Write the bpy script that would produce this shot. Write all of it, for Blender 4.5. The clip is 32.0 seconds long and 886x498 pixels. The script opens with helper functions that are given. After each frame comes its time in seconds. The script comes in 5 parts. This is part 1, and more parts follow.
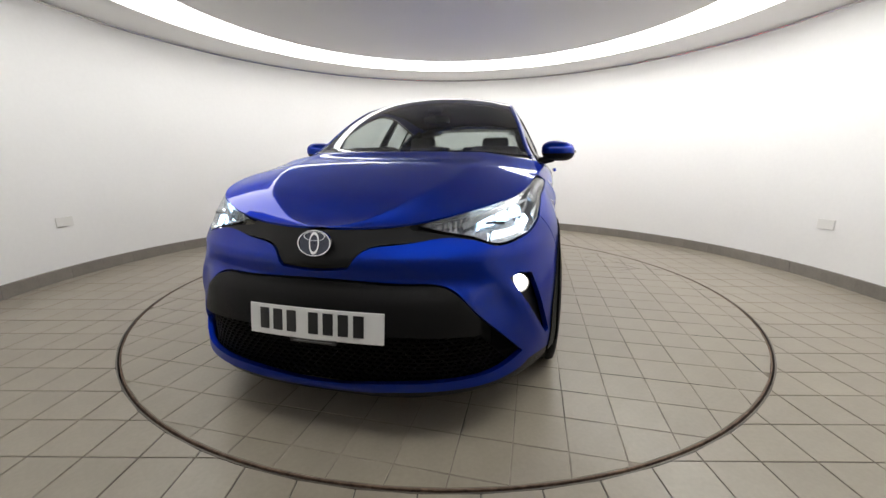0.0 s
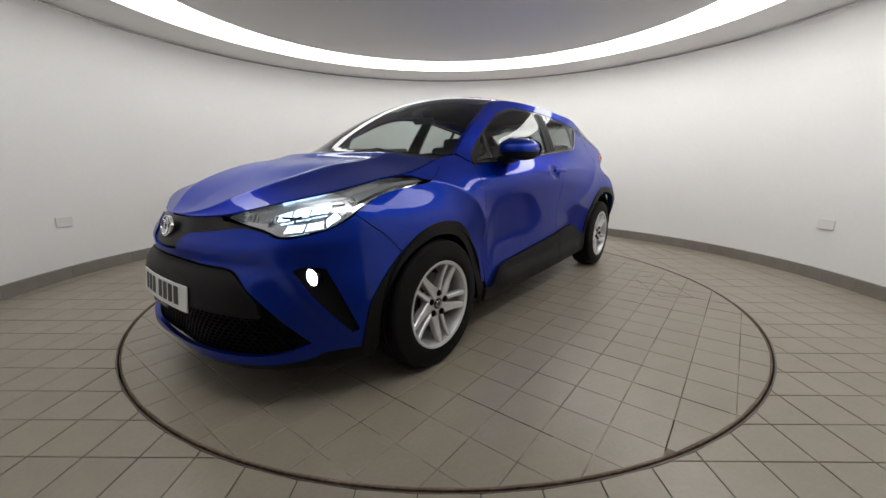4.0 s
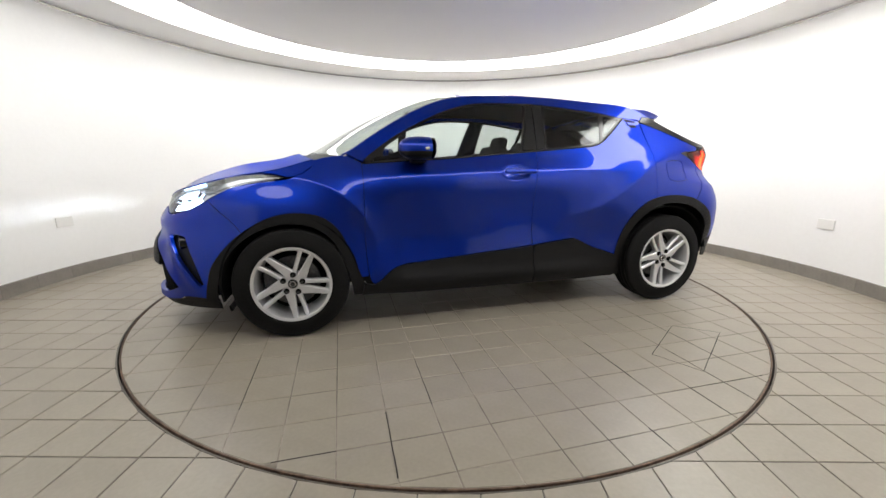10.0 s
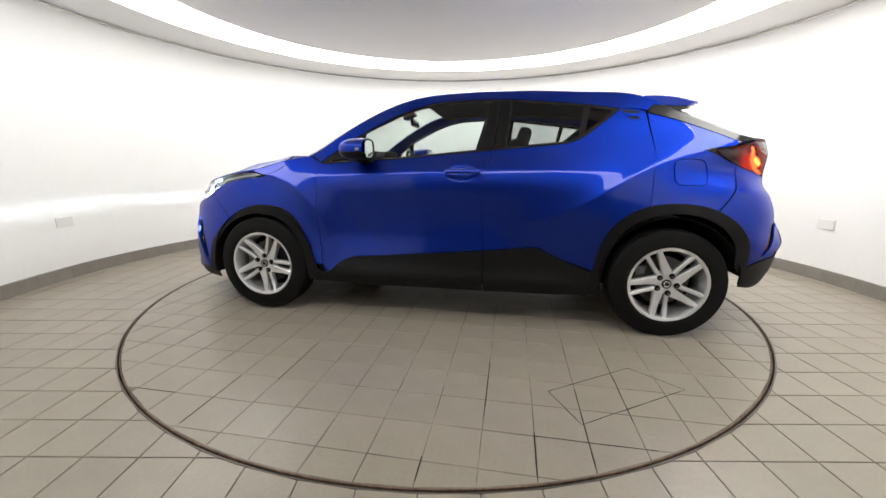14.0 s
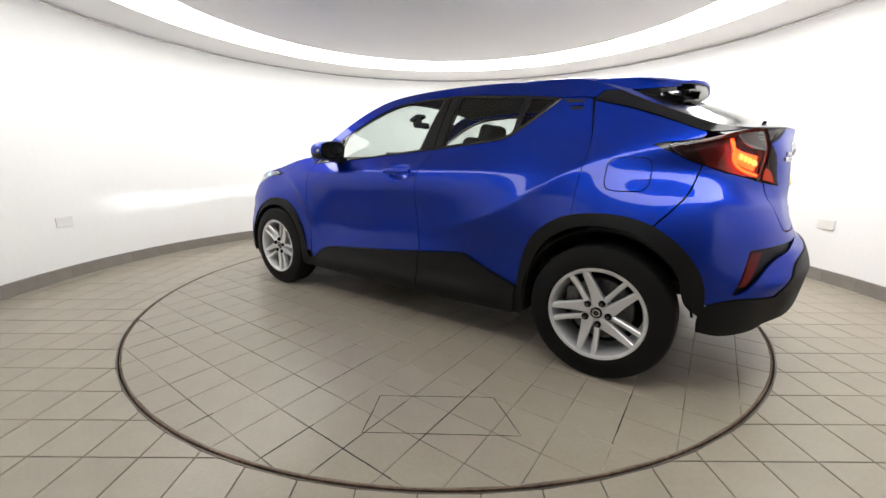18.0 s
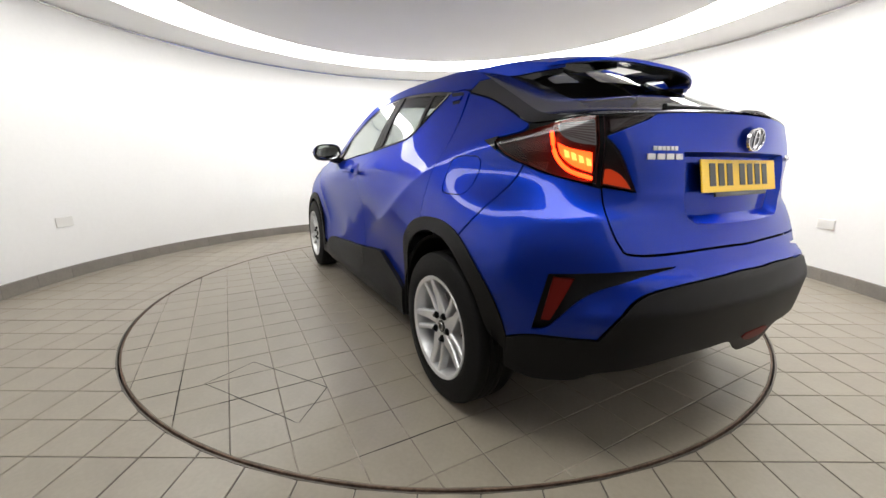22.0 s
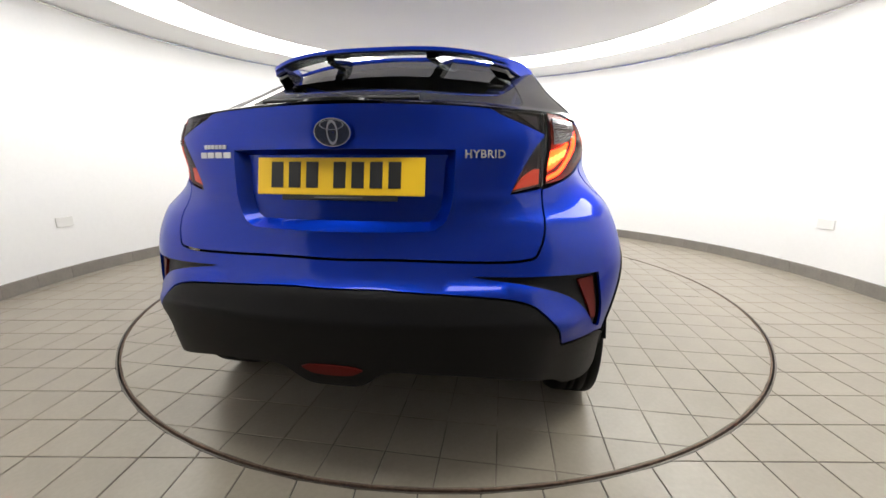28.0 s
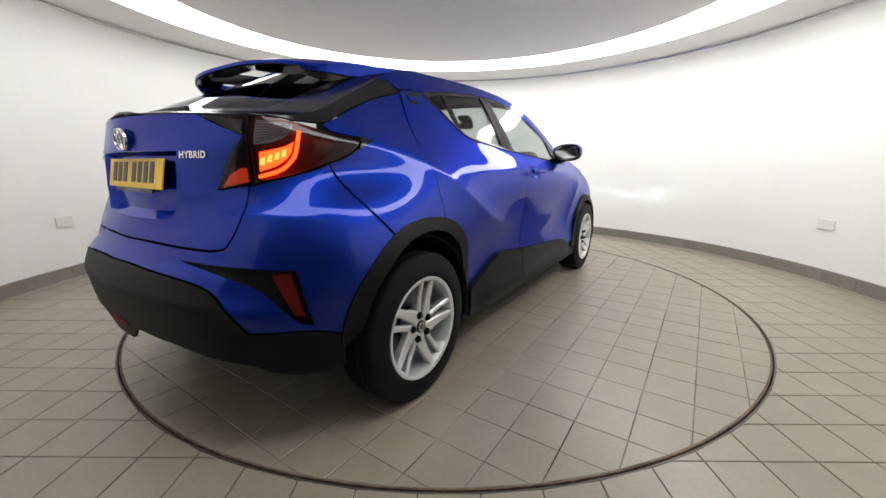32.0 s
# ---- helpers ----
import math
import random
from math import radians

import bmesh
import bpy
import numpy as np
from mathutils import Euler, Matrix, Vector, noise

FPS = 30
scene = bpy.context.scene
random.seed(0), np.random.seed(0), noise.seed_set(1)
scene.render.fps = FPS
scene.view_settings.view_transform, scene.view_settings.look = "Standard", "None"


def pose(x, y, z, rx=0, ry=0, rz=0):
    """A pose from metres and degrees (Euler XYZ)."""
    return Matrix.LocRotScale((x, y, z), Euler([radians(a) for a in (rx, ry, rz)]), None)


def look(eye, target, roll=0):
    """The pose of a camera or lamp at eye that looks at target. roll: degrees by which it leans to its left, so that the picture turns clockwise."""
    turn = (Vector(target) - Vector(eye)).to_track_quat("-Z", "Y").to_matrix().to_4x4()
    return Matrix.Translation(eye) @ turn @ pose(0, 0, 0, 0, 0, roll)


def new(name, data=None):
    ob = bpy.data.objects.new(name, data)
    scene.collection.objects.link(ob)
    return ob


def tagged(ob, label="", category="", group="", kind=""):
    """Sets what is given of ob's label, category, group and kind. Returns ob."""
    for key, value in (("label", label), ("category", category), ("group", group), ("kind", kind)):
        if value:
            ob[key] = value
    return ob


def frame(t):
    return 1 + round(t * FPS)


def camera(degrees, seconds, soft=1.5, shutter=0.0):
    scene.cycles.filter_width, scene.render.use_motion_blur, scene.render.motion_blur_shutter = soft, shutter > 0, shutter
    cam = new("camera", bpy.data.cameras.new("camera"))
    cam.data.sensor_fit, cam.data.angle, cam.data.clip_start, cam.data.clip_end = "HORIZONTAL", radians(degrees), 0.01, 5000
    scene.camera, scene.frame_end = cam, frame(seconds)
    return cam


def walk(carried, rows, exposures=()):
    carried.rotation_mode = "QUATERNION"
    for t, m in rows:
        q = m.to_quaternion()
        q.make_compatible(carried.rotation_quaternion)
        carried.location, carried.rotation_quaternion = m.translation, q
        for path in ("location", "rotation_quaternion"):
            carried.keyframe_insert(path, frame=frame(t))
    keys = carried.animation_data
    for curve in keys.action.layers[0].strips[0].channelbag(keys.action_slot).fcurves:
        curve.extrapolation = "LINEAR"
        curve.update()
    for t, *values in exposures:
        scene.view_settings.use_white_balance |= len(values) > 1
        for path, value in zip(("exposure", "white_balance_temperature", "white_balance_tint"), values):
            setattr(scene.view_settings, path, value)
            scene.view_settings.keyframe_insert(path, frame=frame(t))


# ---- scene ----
from mathutils import geometry

EYE = Vector((0.0, -3.2662, 1.018))
YAW, TILT = radians(-0.3007), radians(-12.4789)
AIM = EYE + Vector((math.sin(YAW) * math.cos(TILT), math.cos(YAW) * math.cos(TILT), math.sin(TILT)))
cam = camera(98.563, 32.0)
STAND = look(EYE, AIM, 0.168)
walk(cam, [(0.0, STAND), (32.0, STAND)],
     [(0.0, -0.16), (1.0, -0.68), (2.0, -1.17), (3.0, -1.0), (4.5, -0.49), (6.0, -0.08), (9.0, 0.19), (13.0, 0.26), (18.0, 0.34), (21.0, 0.39), (23.0, 0.22), (24.5, 0.28), (28.0, 0.45), (29.5, 0.3), (31.0, -0.04), (32.0, -0.1)])

# ---- light: a round room lit by one ring of light in its ceiling ----
ROOM = Vector((0.0, -0.09, 0.0))
WALL_R, CEILING_Z = 3.41, 2.347
RING_IN, RING_OUT = 2.29, 2.815
world = bpy.data.worlds.new("world")
world.use_nodes = True
world.node_tree.nodes["Background"].inputs[0].default_value = (0.9, 0.95, 1.0, 1)
world.node_tree.nodes["Background"].inputs[1].default_value = 0.05
scene.world = world
RING_POWER = 7.0


# ---- materials ----
def material(name, color, rough=0.5, metal=0.0, coat=0.0, grain=0.0, grain_size=40.0, stain=0.0, stain_size=3.0, bump=0.0, emit=0.0, vary=0.0, spec=0.5):
    """A principled material with variation at two scales, fine relief and, for pieces, a shade of their own."""
    m = bpy.data.materials.new(name)
    m.use_nodes = True
    nodes, links = m.node_tree.nodes, m.node_tree.links
    b = nodes["Principled BSDF"]
    b.inputs["Base Color"].default_value = (*color, 1)
    b.inputs["Roughness"].default_value = rough
    b.inputs["Metallic"].default_value = metal
    b.inputs["Coat Weight"].default_value = coat
    b.inputs["Coat Roughness"].default_value = 0.03
    b.inputs["Specular IOR Level"].default_value = spec
    if emit:
        b.inputs["Emission Color"].default_value = (*color, 1)
        b.inputs["Emission Strength"].default_value = emit
    if grain or stain or bump or vary:
        place = nodes.new("ShaderNodeTexCoord")
        shade = None
        for amount, size, detail in ((grain, grain_size, 4.0), (stain, stain_size, 6.0)):
            if not amount:
                continue
            n = nodes.new("ShaderNodeTexNoise")
            n.inputs["Scale"].default_value, n.inputs["Detail"].default_value = size, detail
            links.new(place.outputs["Object"], n.inputs["Vector"])
            r = nodes.new("ShaderNodeMapRange")
            r.inputs["From Min"].default_value, r.inputs["From Max"].default_value = 0.3, 0.7
            r.inputs["To Min"].default_value, r.inputs["To Max"].default_value = 1 - amount, 1 + amount
            links.new(n.outputs["Fac"], r.inputs["Value"])
            if shade is None:
                shade = r.outputs["Result"]
            else:
                t = nodes.new("ShaderNodeMath")
                t.operation = "MULTIPLY"
                links.new(shade, t.inputs[0]), links.new(r.outputs["Result"], t.inputs[1])
                shade = t.outputs[0]
        if vary:
            info = nodes.new("ShaderNodeObjectInfo")
            r = nodes.new("ShaderNodeMapRange")
            r.inputs["To Min"].default_value, r.inputs["To Max"].default_value = 1 - vary, 1 + vary
            links.new(info.outputs["Random"], r.inputs["Value"])
            if shade is None:
                shade = r.outputs["Result"]
            else:
                t = nodes.new("ShaderNodeMath")
                t.operation = "MULTIPLY"
                links.new(shade, t.inputs[0]), links.new(r.outputs["Result"], t.inputs[1])
                shade = t.outputs[0]
        if shade is not None:
            mix = nodes.new("ShaderNodeVectorMath")
            mix.operation = "SCALE"
            mix.inputs[0].default_value = color
            links.new(shade, mix.inputs["Scale"])
            links.new(mix.outputs[0], b.inputs["Base Color"])
        if bump:
            n = nodes.new("ShaderNodeTexNoise")
            n.inputs["Scale"].default_value, n.inputs["Detail"].default_value = grain_size * 2, 3.0
            links.new(place.outputs["Object"], n.inputs["Vector"])
            k = nodes.new("ShaderNodeBump")
            k.inputs["Strength"].default_value, k.inputs["Distance"].default_value = bump, 0.002
            links.new(n.outputs["Fac"], k.inputs["Height"])
            links.new(k.outputs["Normal"], b.inputs["Normal"])
    return m


def glass(name, tint, gloss=0.0, edge=0.85):
    """Thin clear glass: tinted see-through with a real mirror sheen by its angle."""
    m = bpy.data.materials.new(name)
    m.use_nodes = True
    nodes, links = m.node_tree.nodes, m.node_tree.links
    nodes.remove(nodes["Principled BSDF"])
    clear, shine, mix, angle, power, scale = (nodes.new(k) for k in ("ShaderNodeBsdfTransparent", "ShaderNodeBsdfGlossy", "ShaderNodeMixShader", "ShaderNodeLayerWeight", "ShaderNodeMath", "ShaderNodeMath"))
    clear.inputs["Color"].default_value = (*tint, 1)
    shine.inputs["Roughness"].default_value = gloss
    # gloss rises towards grazing angles, alike from both faces
    angle.inputs["Blend"].default_value = 0.5
    power.operation, scale.operation = "POWER", "MULTIPLY_ADD"
    power.inputs[1].default_value, scale.inputs[1].default_value, scale.inputs[2].default_value = 5.0, edge, 0.045
    links.new(angle.outputs["Facing"], power.inputs[0]), links.new(power.outputs[0], scale.inputs[0])
    links.new(scale.outputs[0], mix.inputs[0]), links.new(clear.outputs[0], mix.inputs[1]), links.new(shine.outputs[0], mix.inputs[2])
    links.new(mix.outputs[0], nodes["Material Output"].inputs[0])
    return m


PAINT = material("blue_metallic_paint", (0.0006, 0.0215, 0.29), 0.42, 0.95, 0.62, grain=0.10, grain_size=900.0, stain=0.03, stain_size=2.0)
PAINT.node_tree.nodes["Principled BSDF"].inputs["Specular Tint"].default_value = (0.32, 0.45, 1.0, 1)
PAINT.node_tree.nodes["Principled BSDF"].inputs["Coat Roughness"].default_value = 0.015
PAINT.node_tree.nodes["Principled BSDF"].inputs["Coat IOR"].default_value = 1.5
CLADDING = material("black_grained_plastic", (0.0065, 0.0062, 0.0062), 0.48, spec=0.14, grain=0.25, grain_size=300.0, stain=0.1, bump=0.35)
GLOSS_BLACK = material("gloss_black", (0.005, 0.005, 0.0055), 0.14)
NOSE_BLACK = material("satin_black", (0.004, 0.004, 0.004), 0.35, spec=0.2)
SHELL = material("dark_shell", (0.005, 0.005, 0.005), 0.8, grain=0.2, spec=0.1)
TYRE = material("tyre_rubber", (0.006, 0.0058, 0.0057), 0.62, spec=0.12, grain=0.3, grain_size=120.0, stain=0.15, bump=0.3)
ALLOY = material("silver_alloy", (0.66, 0.66, 0.665), 0.42, 0.75, grain=0.05, grain_size=200.0)
STEEL = material("dark_steel", (0.12, 0.12, 0.12), 0.4, 0.9, grain=0.3, grain_size=60.0)
CHROME = material("chrome", (0.8, 0.8, 0.82), 0.08, 1.0)
WINDOW = glass("window_glass", (0.72, 0.77, 0.75))
TINTED = glass("tinted_glass", (0.55, 0.585, 0.575))
RED_GLASS = glass("red_lamp_glass", (0.80, 0.17, 0.09), edge=0.35)
SMOKE_GLASS = glass("smoked_lamp_glass", (0.30, 0.26, 0.26), edge=0.35)
LENS = glass("lamp_lens", (0.92, 0.94, 0.96))
PLATE_WHITE = material("plate_white", (0.72, 0.72, 0.70), 0.35, stain=0.04)
PLATE_YELLOW = material("plate_yellow", (0.80, 0.50, 0.012), 0.35, stain=0.04)
INK = material("plate_black", (0.012, 0.012, 0.012), 0.4)
FABRIC = material("seat_fabric", (0.014, 0.014, 0.015), 0.9, grain=0.3, grain_size=200.0, bump=0.3)
LIGHT_HEAD = material("lit_headlamp", (0.55, 0.78, 1.0), 0.3, emit=10.0)
LIGHT_DRL = material("lit_daylight_bar", (0.66, 0.84, 1.0), 0.3, emit=7.0)
LIGHT_FOG = material("lit_fog_lamp", (1.0, 0.95, 0.85), 0.3, emit=14.0)
LIGHT_TAIL = material("lit_tail_lamp", (1.0, 0.10, 0.025), 0.3, emit=16.0)
SMOKE_LENS = material("smoked_lens", (0.05, 0.035, 0.035), 0.1, coat=0.8)
REFLECTOR = material("red_reflector", (0.10, 0.005, 0.003), 0.5, spec=0.15)
LAMP_GREY = material("lamp_bezel", (0.35, 0.36, 0.37), 0.2, 0.6, grain=0.1, grain_size=80.0)
LAMP_DARK = material("lamp_bowl", (0.62, 0.625, 0.63), 0.16, 0.9, grain=0.15, grain_size=25.0, bump=0.3)
BAFFLE = material("matt_black_baffle", (0.0004, 0.0004, 0.0004), 0.9, spec=0.0)
BADGE_SILVER = material("badge_silver", (0.5, 0.5, 0.51), 0.3, 0.9)
DISC_GROUT = material("pale_grout", (0.175, 0.152, 0.124), 0.9, grain=0.4, grain_size=12.0, stain=0.85, stain_size=2.6)
LIGHT_HOT = material("lit_tail_cell", (1.0, 0.42, 0.16), 0.3, emit=12.0)
LIGHT_DIM = material("weak_red_glow", (0.8, 0.07, 0.012), 0.3, emit=1.3)
LAMP_CLEAR = material("clear_lamp_cover", (0.11, 0.10, 0.10), 0.12, 0.2, 0.6)
LAMP_RED = material("dark_red_bowl", (0.035, 0.004, 0.0035), 0.35)
LIGHT_FIELD = material("lit_tail_field", (1.0, 0.22, 0.06), 0.3, emit=6.0)
LIGHT_BEAM = material("lamp_chip", (0.82, 0.92, 1.0), 0.3, emit=120000.0)
MIRROR = material("mirror", (0.85, 0.87, 0.88), 0.01, 1.0)
BADGE_FIELD = material("badge_field", (0.02, 0.03, 0.06), 0.15, 0.5, 0.8)
GRILLE = material("black_grille", (0.0025, 0.0025, 0.0025), 0.5, grain=0.1, spec=0.1)
BEAD = material("polished_white_bead", (0.92, 0.915, 0.90), 0.22, 0.85, stain=0.02)
WALL = material("white_wall_paint", (0.84, 0.835, 0.82), 0.55, grain=0.01, grain_size=30.0, stain=0.015, stain_size=1.2, bump=0.03)
CEILING = material("ceiling_paint", (0.86, 0.85, 0.835), 0.7, stain=0.015, stain_size=1.0)
TILE = material("beige_porcelain", (0.255, 0.225, 0.178), 0.32, grain=0.05, grain_size=60.0, stain=0.06, stain_size=5.0, bump=0.04, vary=0.03)
GROUT = material("dark_grout", (0.055, 0.047, 0.042), 0.9, grain=0.3, grain_size=30.0, stain=0.3, stain_size=4.0)
SKIRTING = material("grey_skirting", (0.22, 0.20, 0.175), 0.45, grain=0.06, grain_size=60.0, stain=0.08, vary=0.05)
RIM_METAL = material("worn_rim_metal", (0.10, 0.085, 0.07), 0.45, 0.5, grain=0.2, grain_size=40.0, stain=0.2)
RUST = material("worn_brown_edge", (0.12, 0.075, 0.05), 0.8, grain=0.4, grain_size=40.0, stain=0.3, stain_size=6.0)
# near-black of gaps, and of the sheet that stands for shade behind the grille
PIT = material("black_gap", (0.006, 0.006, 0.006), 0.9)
SOCKET = material("white_plastic", (0.74, 0.73, 0.70), 0.35)


# ---- building blocks ----
def mesh_of(name, verts, faces, mat, smooth=False):
    me = bpy.data.meshes.new(name)
    me.from_pydata([tuple(map(float, v)) for v in verts], [], [tuple(map(int, f)) for f in faces])
    me.materials.append(mat)
    if smooth:
        me.shade_smooth()
    me.update()
    return me


def from_bm(name, bm, mat, smooth=False):
    me = bpy.data.meshes.new(name)
    bmesh.ops.recalc_face_normals(bm, faces=bm.faces)
    bm.to_mesh(me)
    bm.free()
    me.materials.append(mat)
    if smooth:
        me.shade_smooth()
    return me


def part(name, me, parent, label="", at=None):
    ob = new(name, me)
    ob.parent = parent
    if at is not None:
        ob.matrix_basis = at
    return tagged(ob, label)


def thing(name, label, category, group="", kind="", at=None):
    ob = new(name)
    ob.empty_display_size = 0.2
    if at is not None:
        ob.matrix_basis = at
    return tagged(ob, label, category, group, kind)


def block(sx_, sy_, sz_, bevel=0.0, segments=2):
    """A box, rounded at its edges, about its centre."""
    bm = bmesh.new()
    bmesh.ops.create_cube(bm, size=1.0)
    bmesh.ops.scale(bm, vec=(sx_, sy_, sz_), verts=bm.verts)
    if bevel:
        bmesh.ops.bevel(bm, geom=bm.edges[:], offset=bevel, segments=segments, profile=0.6, affect="EDGES")
    return bm


def turned(profile, steps=64, close=False):
    """Verts and faces of a body turned about z from (radius, height) pairs."""
    k = len(profile)
    verts = [(r * math.cos(a), r * math.sin(a), z) for a in (2 * math.pi * i / steps for i in range(steps)) for r, z in profile]
    faces = [(i * k + j, ((i + 1) % steps) * k + j, ((i + 1) % steps) * k + j + 1, i * k + j + 1) for i in range(steps) for j in range(k - 1)]
    if close:
        faces += [(i * k + k - 1, ((i + 1) % steps) * k + k - 1, ((i + 1) % steps) * k, i * k) for i in range(steps)]
    return verts, faces


def tube(points, radius, steps=8):
    """A round bar along points, as verts and faces."""
    pts = [Vector(p) for p in points]
    verts, faces = [], []
    for i, p in enumerate(pts):
        d = (pts[min(i + 1, len(pts) - 1)] - pts[max(i - 1, 0)]).normalized()
        side = d.cross(Vector((0.13, 0.21, 0.97))).normalized()
        up = side.cross(d)
        verts += [p + (side * math.cos(a) + up * math.sin(a)) * radius for a in (2 * math.pi * k / steps for k in range(steps))]
    for i in range(len(pts) - 1):
        faces += [(i * steps + k, i * steps + (k + 1) % steps, (i + 1) * steps + (k + 1) % steps, (i + 1) * steps + k) for k in range(steps)]
    faces += [tuple(range(steps))[::-1], tuple((len(pts) - 1) * steps + k for k in range(steps))]
    return verts, faces


# ---- the room ----
def ring_mesh(name, profile, mat, steps=128, smooth=True, close=False):
    v, f = turned(profile, steps, close)
    me = mesh_of(name, v, f, mat, smooth)
    me.set_sharp_from_angle(angle=radians(35))
    return me


wall = tagged(new("wall_round", ring_mesh("wall_round", [(WALL_R, -0.02), (WALL_R, CEILING_Z + 0.02), (WALL_R + 0.15, CEILING_Z + 0.02), (WALL_R + 0.15, -0.02)], WALL, close=True)),
              "smooth white painted wall of a round room", "wall", kind="structure")
wall.location = ROOM
cornice = tagged(new("trim", ring_mesh("trim", [(WALL_R, CEILING_Z - 0.026), (WALL_R - 0.008, CEILING_Z - 0.026), (WALL_R - 0.016, CEILING_Z - 0.022), (WALL_R - 0.020, CEILING_Z - 0.014), (WALL_R - 0.016, CEILING_Z - 0.006), (WALL_R - 0.008, CEILING_Z - 0.002), (WALL_R, CEILING_Z - 0.002)], BEAD)),
                 "thin white bead where the round wall meets the ceiling", "trim", kind="structure")
cornice.location = ROOM
DOOR_GREY = material("dark_door_paint", (0.14, 0.14, 0.144), 0.5, grain=0.08, grain_size=30.0, stain=0.1, stain_size=1.5)


def door_leaf(a0, a1, steps=10):
    """Half of the closed curved double door, between two angles about the room."""
    prof = [(WALL_R + .004, .012), (WALL_R - .014, .012), (WALL_R - .018, .016), (WALL_R - .018, 2.136), (WALL_R - .014, 2.14), (WALL_R + .004, 2.14)]
    k = len(prof)
    v = [(r * math.cos(a), r * math.sin(a), z) for a in (radians(a0 + (a1 - a0) * i / steps) for i in range(steps + 1)) for r, z in prof]
    f = [(i * k + j, i * k + j + 1, (i + 1) * k + j + 1, (i + 1) * k + j) for i in range(steps) for j in range(k - 1)]
    return mesh_of("leaf", v, f + [tuple(range(k))[::-1], tuple(steps * k + j for j in range(k))], DOOR_GREY)


# unseen behind the camera; assumed from dark reflections, darkens what the paint reflects
doors = thing("door_1", "closed dark grey double door, assumed, unseen behind the camera", "door", kind="structure", at=Matrix.Translation(ROOM))
part("leaf", door_leaf(-114.0, -90.1), doors)
part("leaf", door_leaf(-89.9, -66.0), doors)
ceiling = tagged(new("ceiling", ring_mesh("ceiling", [
    (0.001, CEILING_Z), (RING_IN - 0.006, CEILING_Z), (RING_IN, CEILING_Z + 0.006), (RING_IN, CEILING_Z + 0.06), (RING_OUT, CEILING_Z + 0.06), (RING_OUT, CEILING_Z + 0.006), (RING_OUT + 0.006, CEILING_Z),
    (WALL_R + 0.05, CEILING_Z), (WALL_R + 0.05, CEILING_Z + 0.12), (0.001, CEILING_Z + 0.12)], CEILING, close=True)),
                 "flat pale ceiling with a recessed ring of light", "ceiling", kind="structure")
ceiling.location = ROOM
ring_light = thing("ceiling_light", "lit white ring lamp set in the round ceiling", "ceiling light", at=Matrix.Translation(ROOM))


def ring_segments(count=24):
    """The ring's light panels; those towards the room's right and far side are set brighter."""
    steps = 8
    for i in range(count):
        way = 2 * math.pi * (i + 0.5) / count
        # power graded by angle, an added unevenness that dims the left and near side
        power = RING_POWER * (1 + 0.30 * math.cos(way) + 0.22 * math.sin(way))
        glow = material("ring_panel_glow", (1.0, 0.99, 0.965), 0.5, emit=power)
        v = []
        for k in range(steps + 1):
            a = 2 * math.pi * (i + k / steps) / count
            v += [(r * math.cos(a), r * math.sin(a), CEILING_Z + z) for r, z in ((RING_IN + .003, .002), (RING_OUT - .003, .002), (RING_OUT - .003, .05), (RING_IN + .003, .05))]
        f = [(4 * k + j, 4 * k + 4 + j, 4 * k + 4 + (j + 1) % 4, 4 * k + (j + 1) % 4) for k in range(steps) for j in range(4)]
        part("light_panel", mesh_of("light_panel", v, f, glow), ring_light, "lit white light panel")


ring_segments()


# ---- floor and turntable ----
DISC_R, HOLE_R, PITCH = 2.241, 2.253, 0.2
floor_bed = tagged(new("floor", ring_mesh("floor", [(HOLE_R + 0.004, -0.004), (WALL_R + 0.1, -0.004), (WALL_R + 0.1, -0.1), (HOLE_R + 0.004, -0.1)], GROUT, close=True)),
                   "beige porcelain tiled floor with dark joints round a turntable", "floor", kind="structure")
pit = tagged(new("ground", ring_mesh("ground", [(0.001, -0.14), (HOLE_R + 0.3, -0.14), (HOLE_R + 0.3, -0.16), (0.001, -0.16)], PIT, close=True)), "dark pit floor under the turntable", "ground", kind="structure")
floor_ring = tagged(new("metal_ring", ring_mesh("metal_ring", [(HOLE_R - 0.004, -0.05), (HOLE_R - 0.004, -0.001), (HOLE_R - 0.003, 0.0), (HOLE_R + 0.003, 0.0), (HOLE_R + 0.004, -0.001), (HOLE_R + 0.004, -0.05)], RIM_METAL, 256, close=True)),
             "thin worn metal ring set in the floor round the turntable", "metal ring")
turntable = thing("turntable", "round beige tiled turntable carrying the blue car", "turntable")
part("base", ring_mesh("base", [(0.001, -0.0018), (DISC_R - 0.008, -0.0018), (DISC_R - 0.008, -0.09), (0.001, -0.09)], DISC_GROUT, 192, close=True), turntable, "dark jointed base under the tiles")
part("edge_band", ring_mesh("edge_band", [(DISC_R - 0.007, -0.09), (DISC_R - 0.007, -0.0005), (DISC_R - 0.005, 0.0005), (DISC_R - 0.001, 0.0003), (DISC_R, -0.001), (DISC_R, -0.09)], RUST, 256, close=True), turntable, "worn brown edge of the turntable")


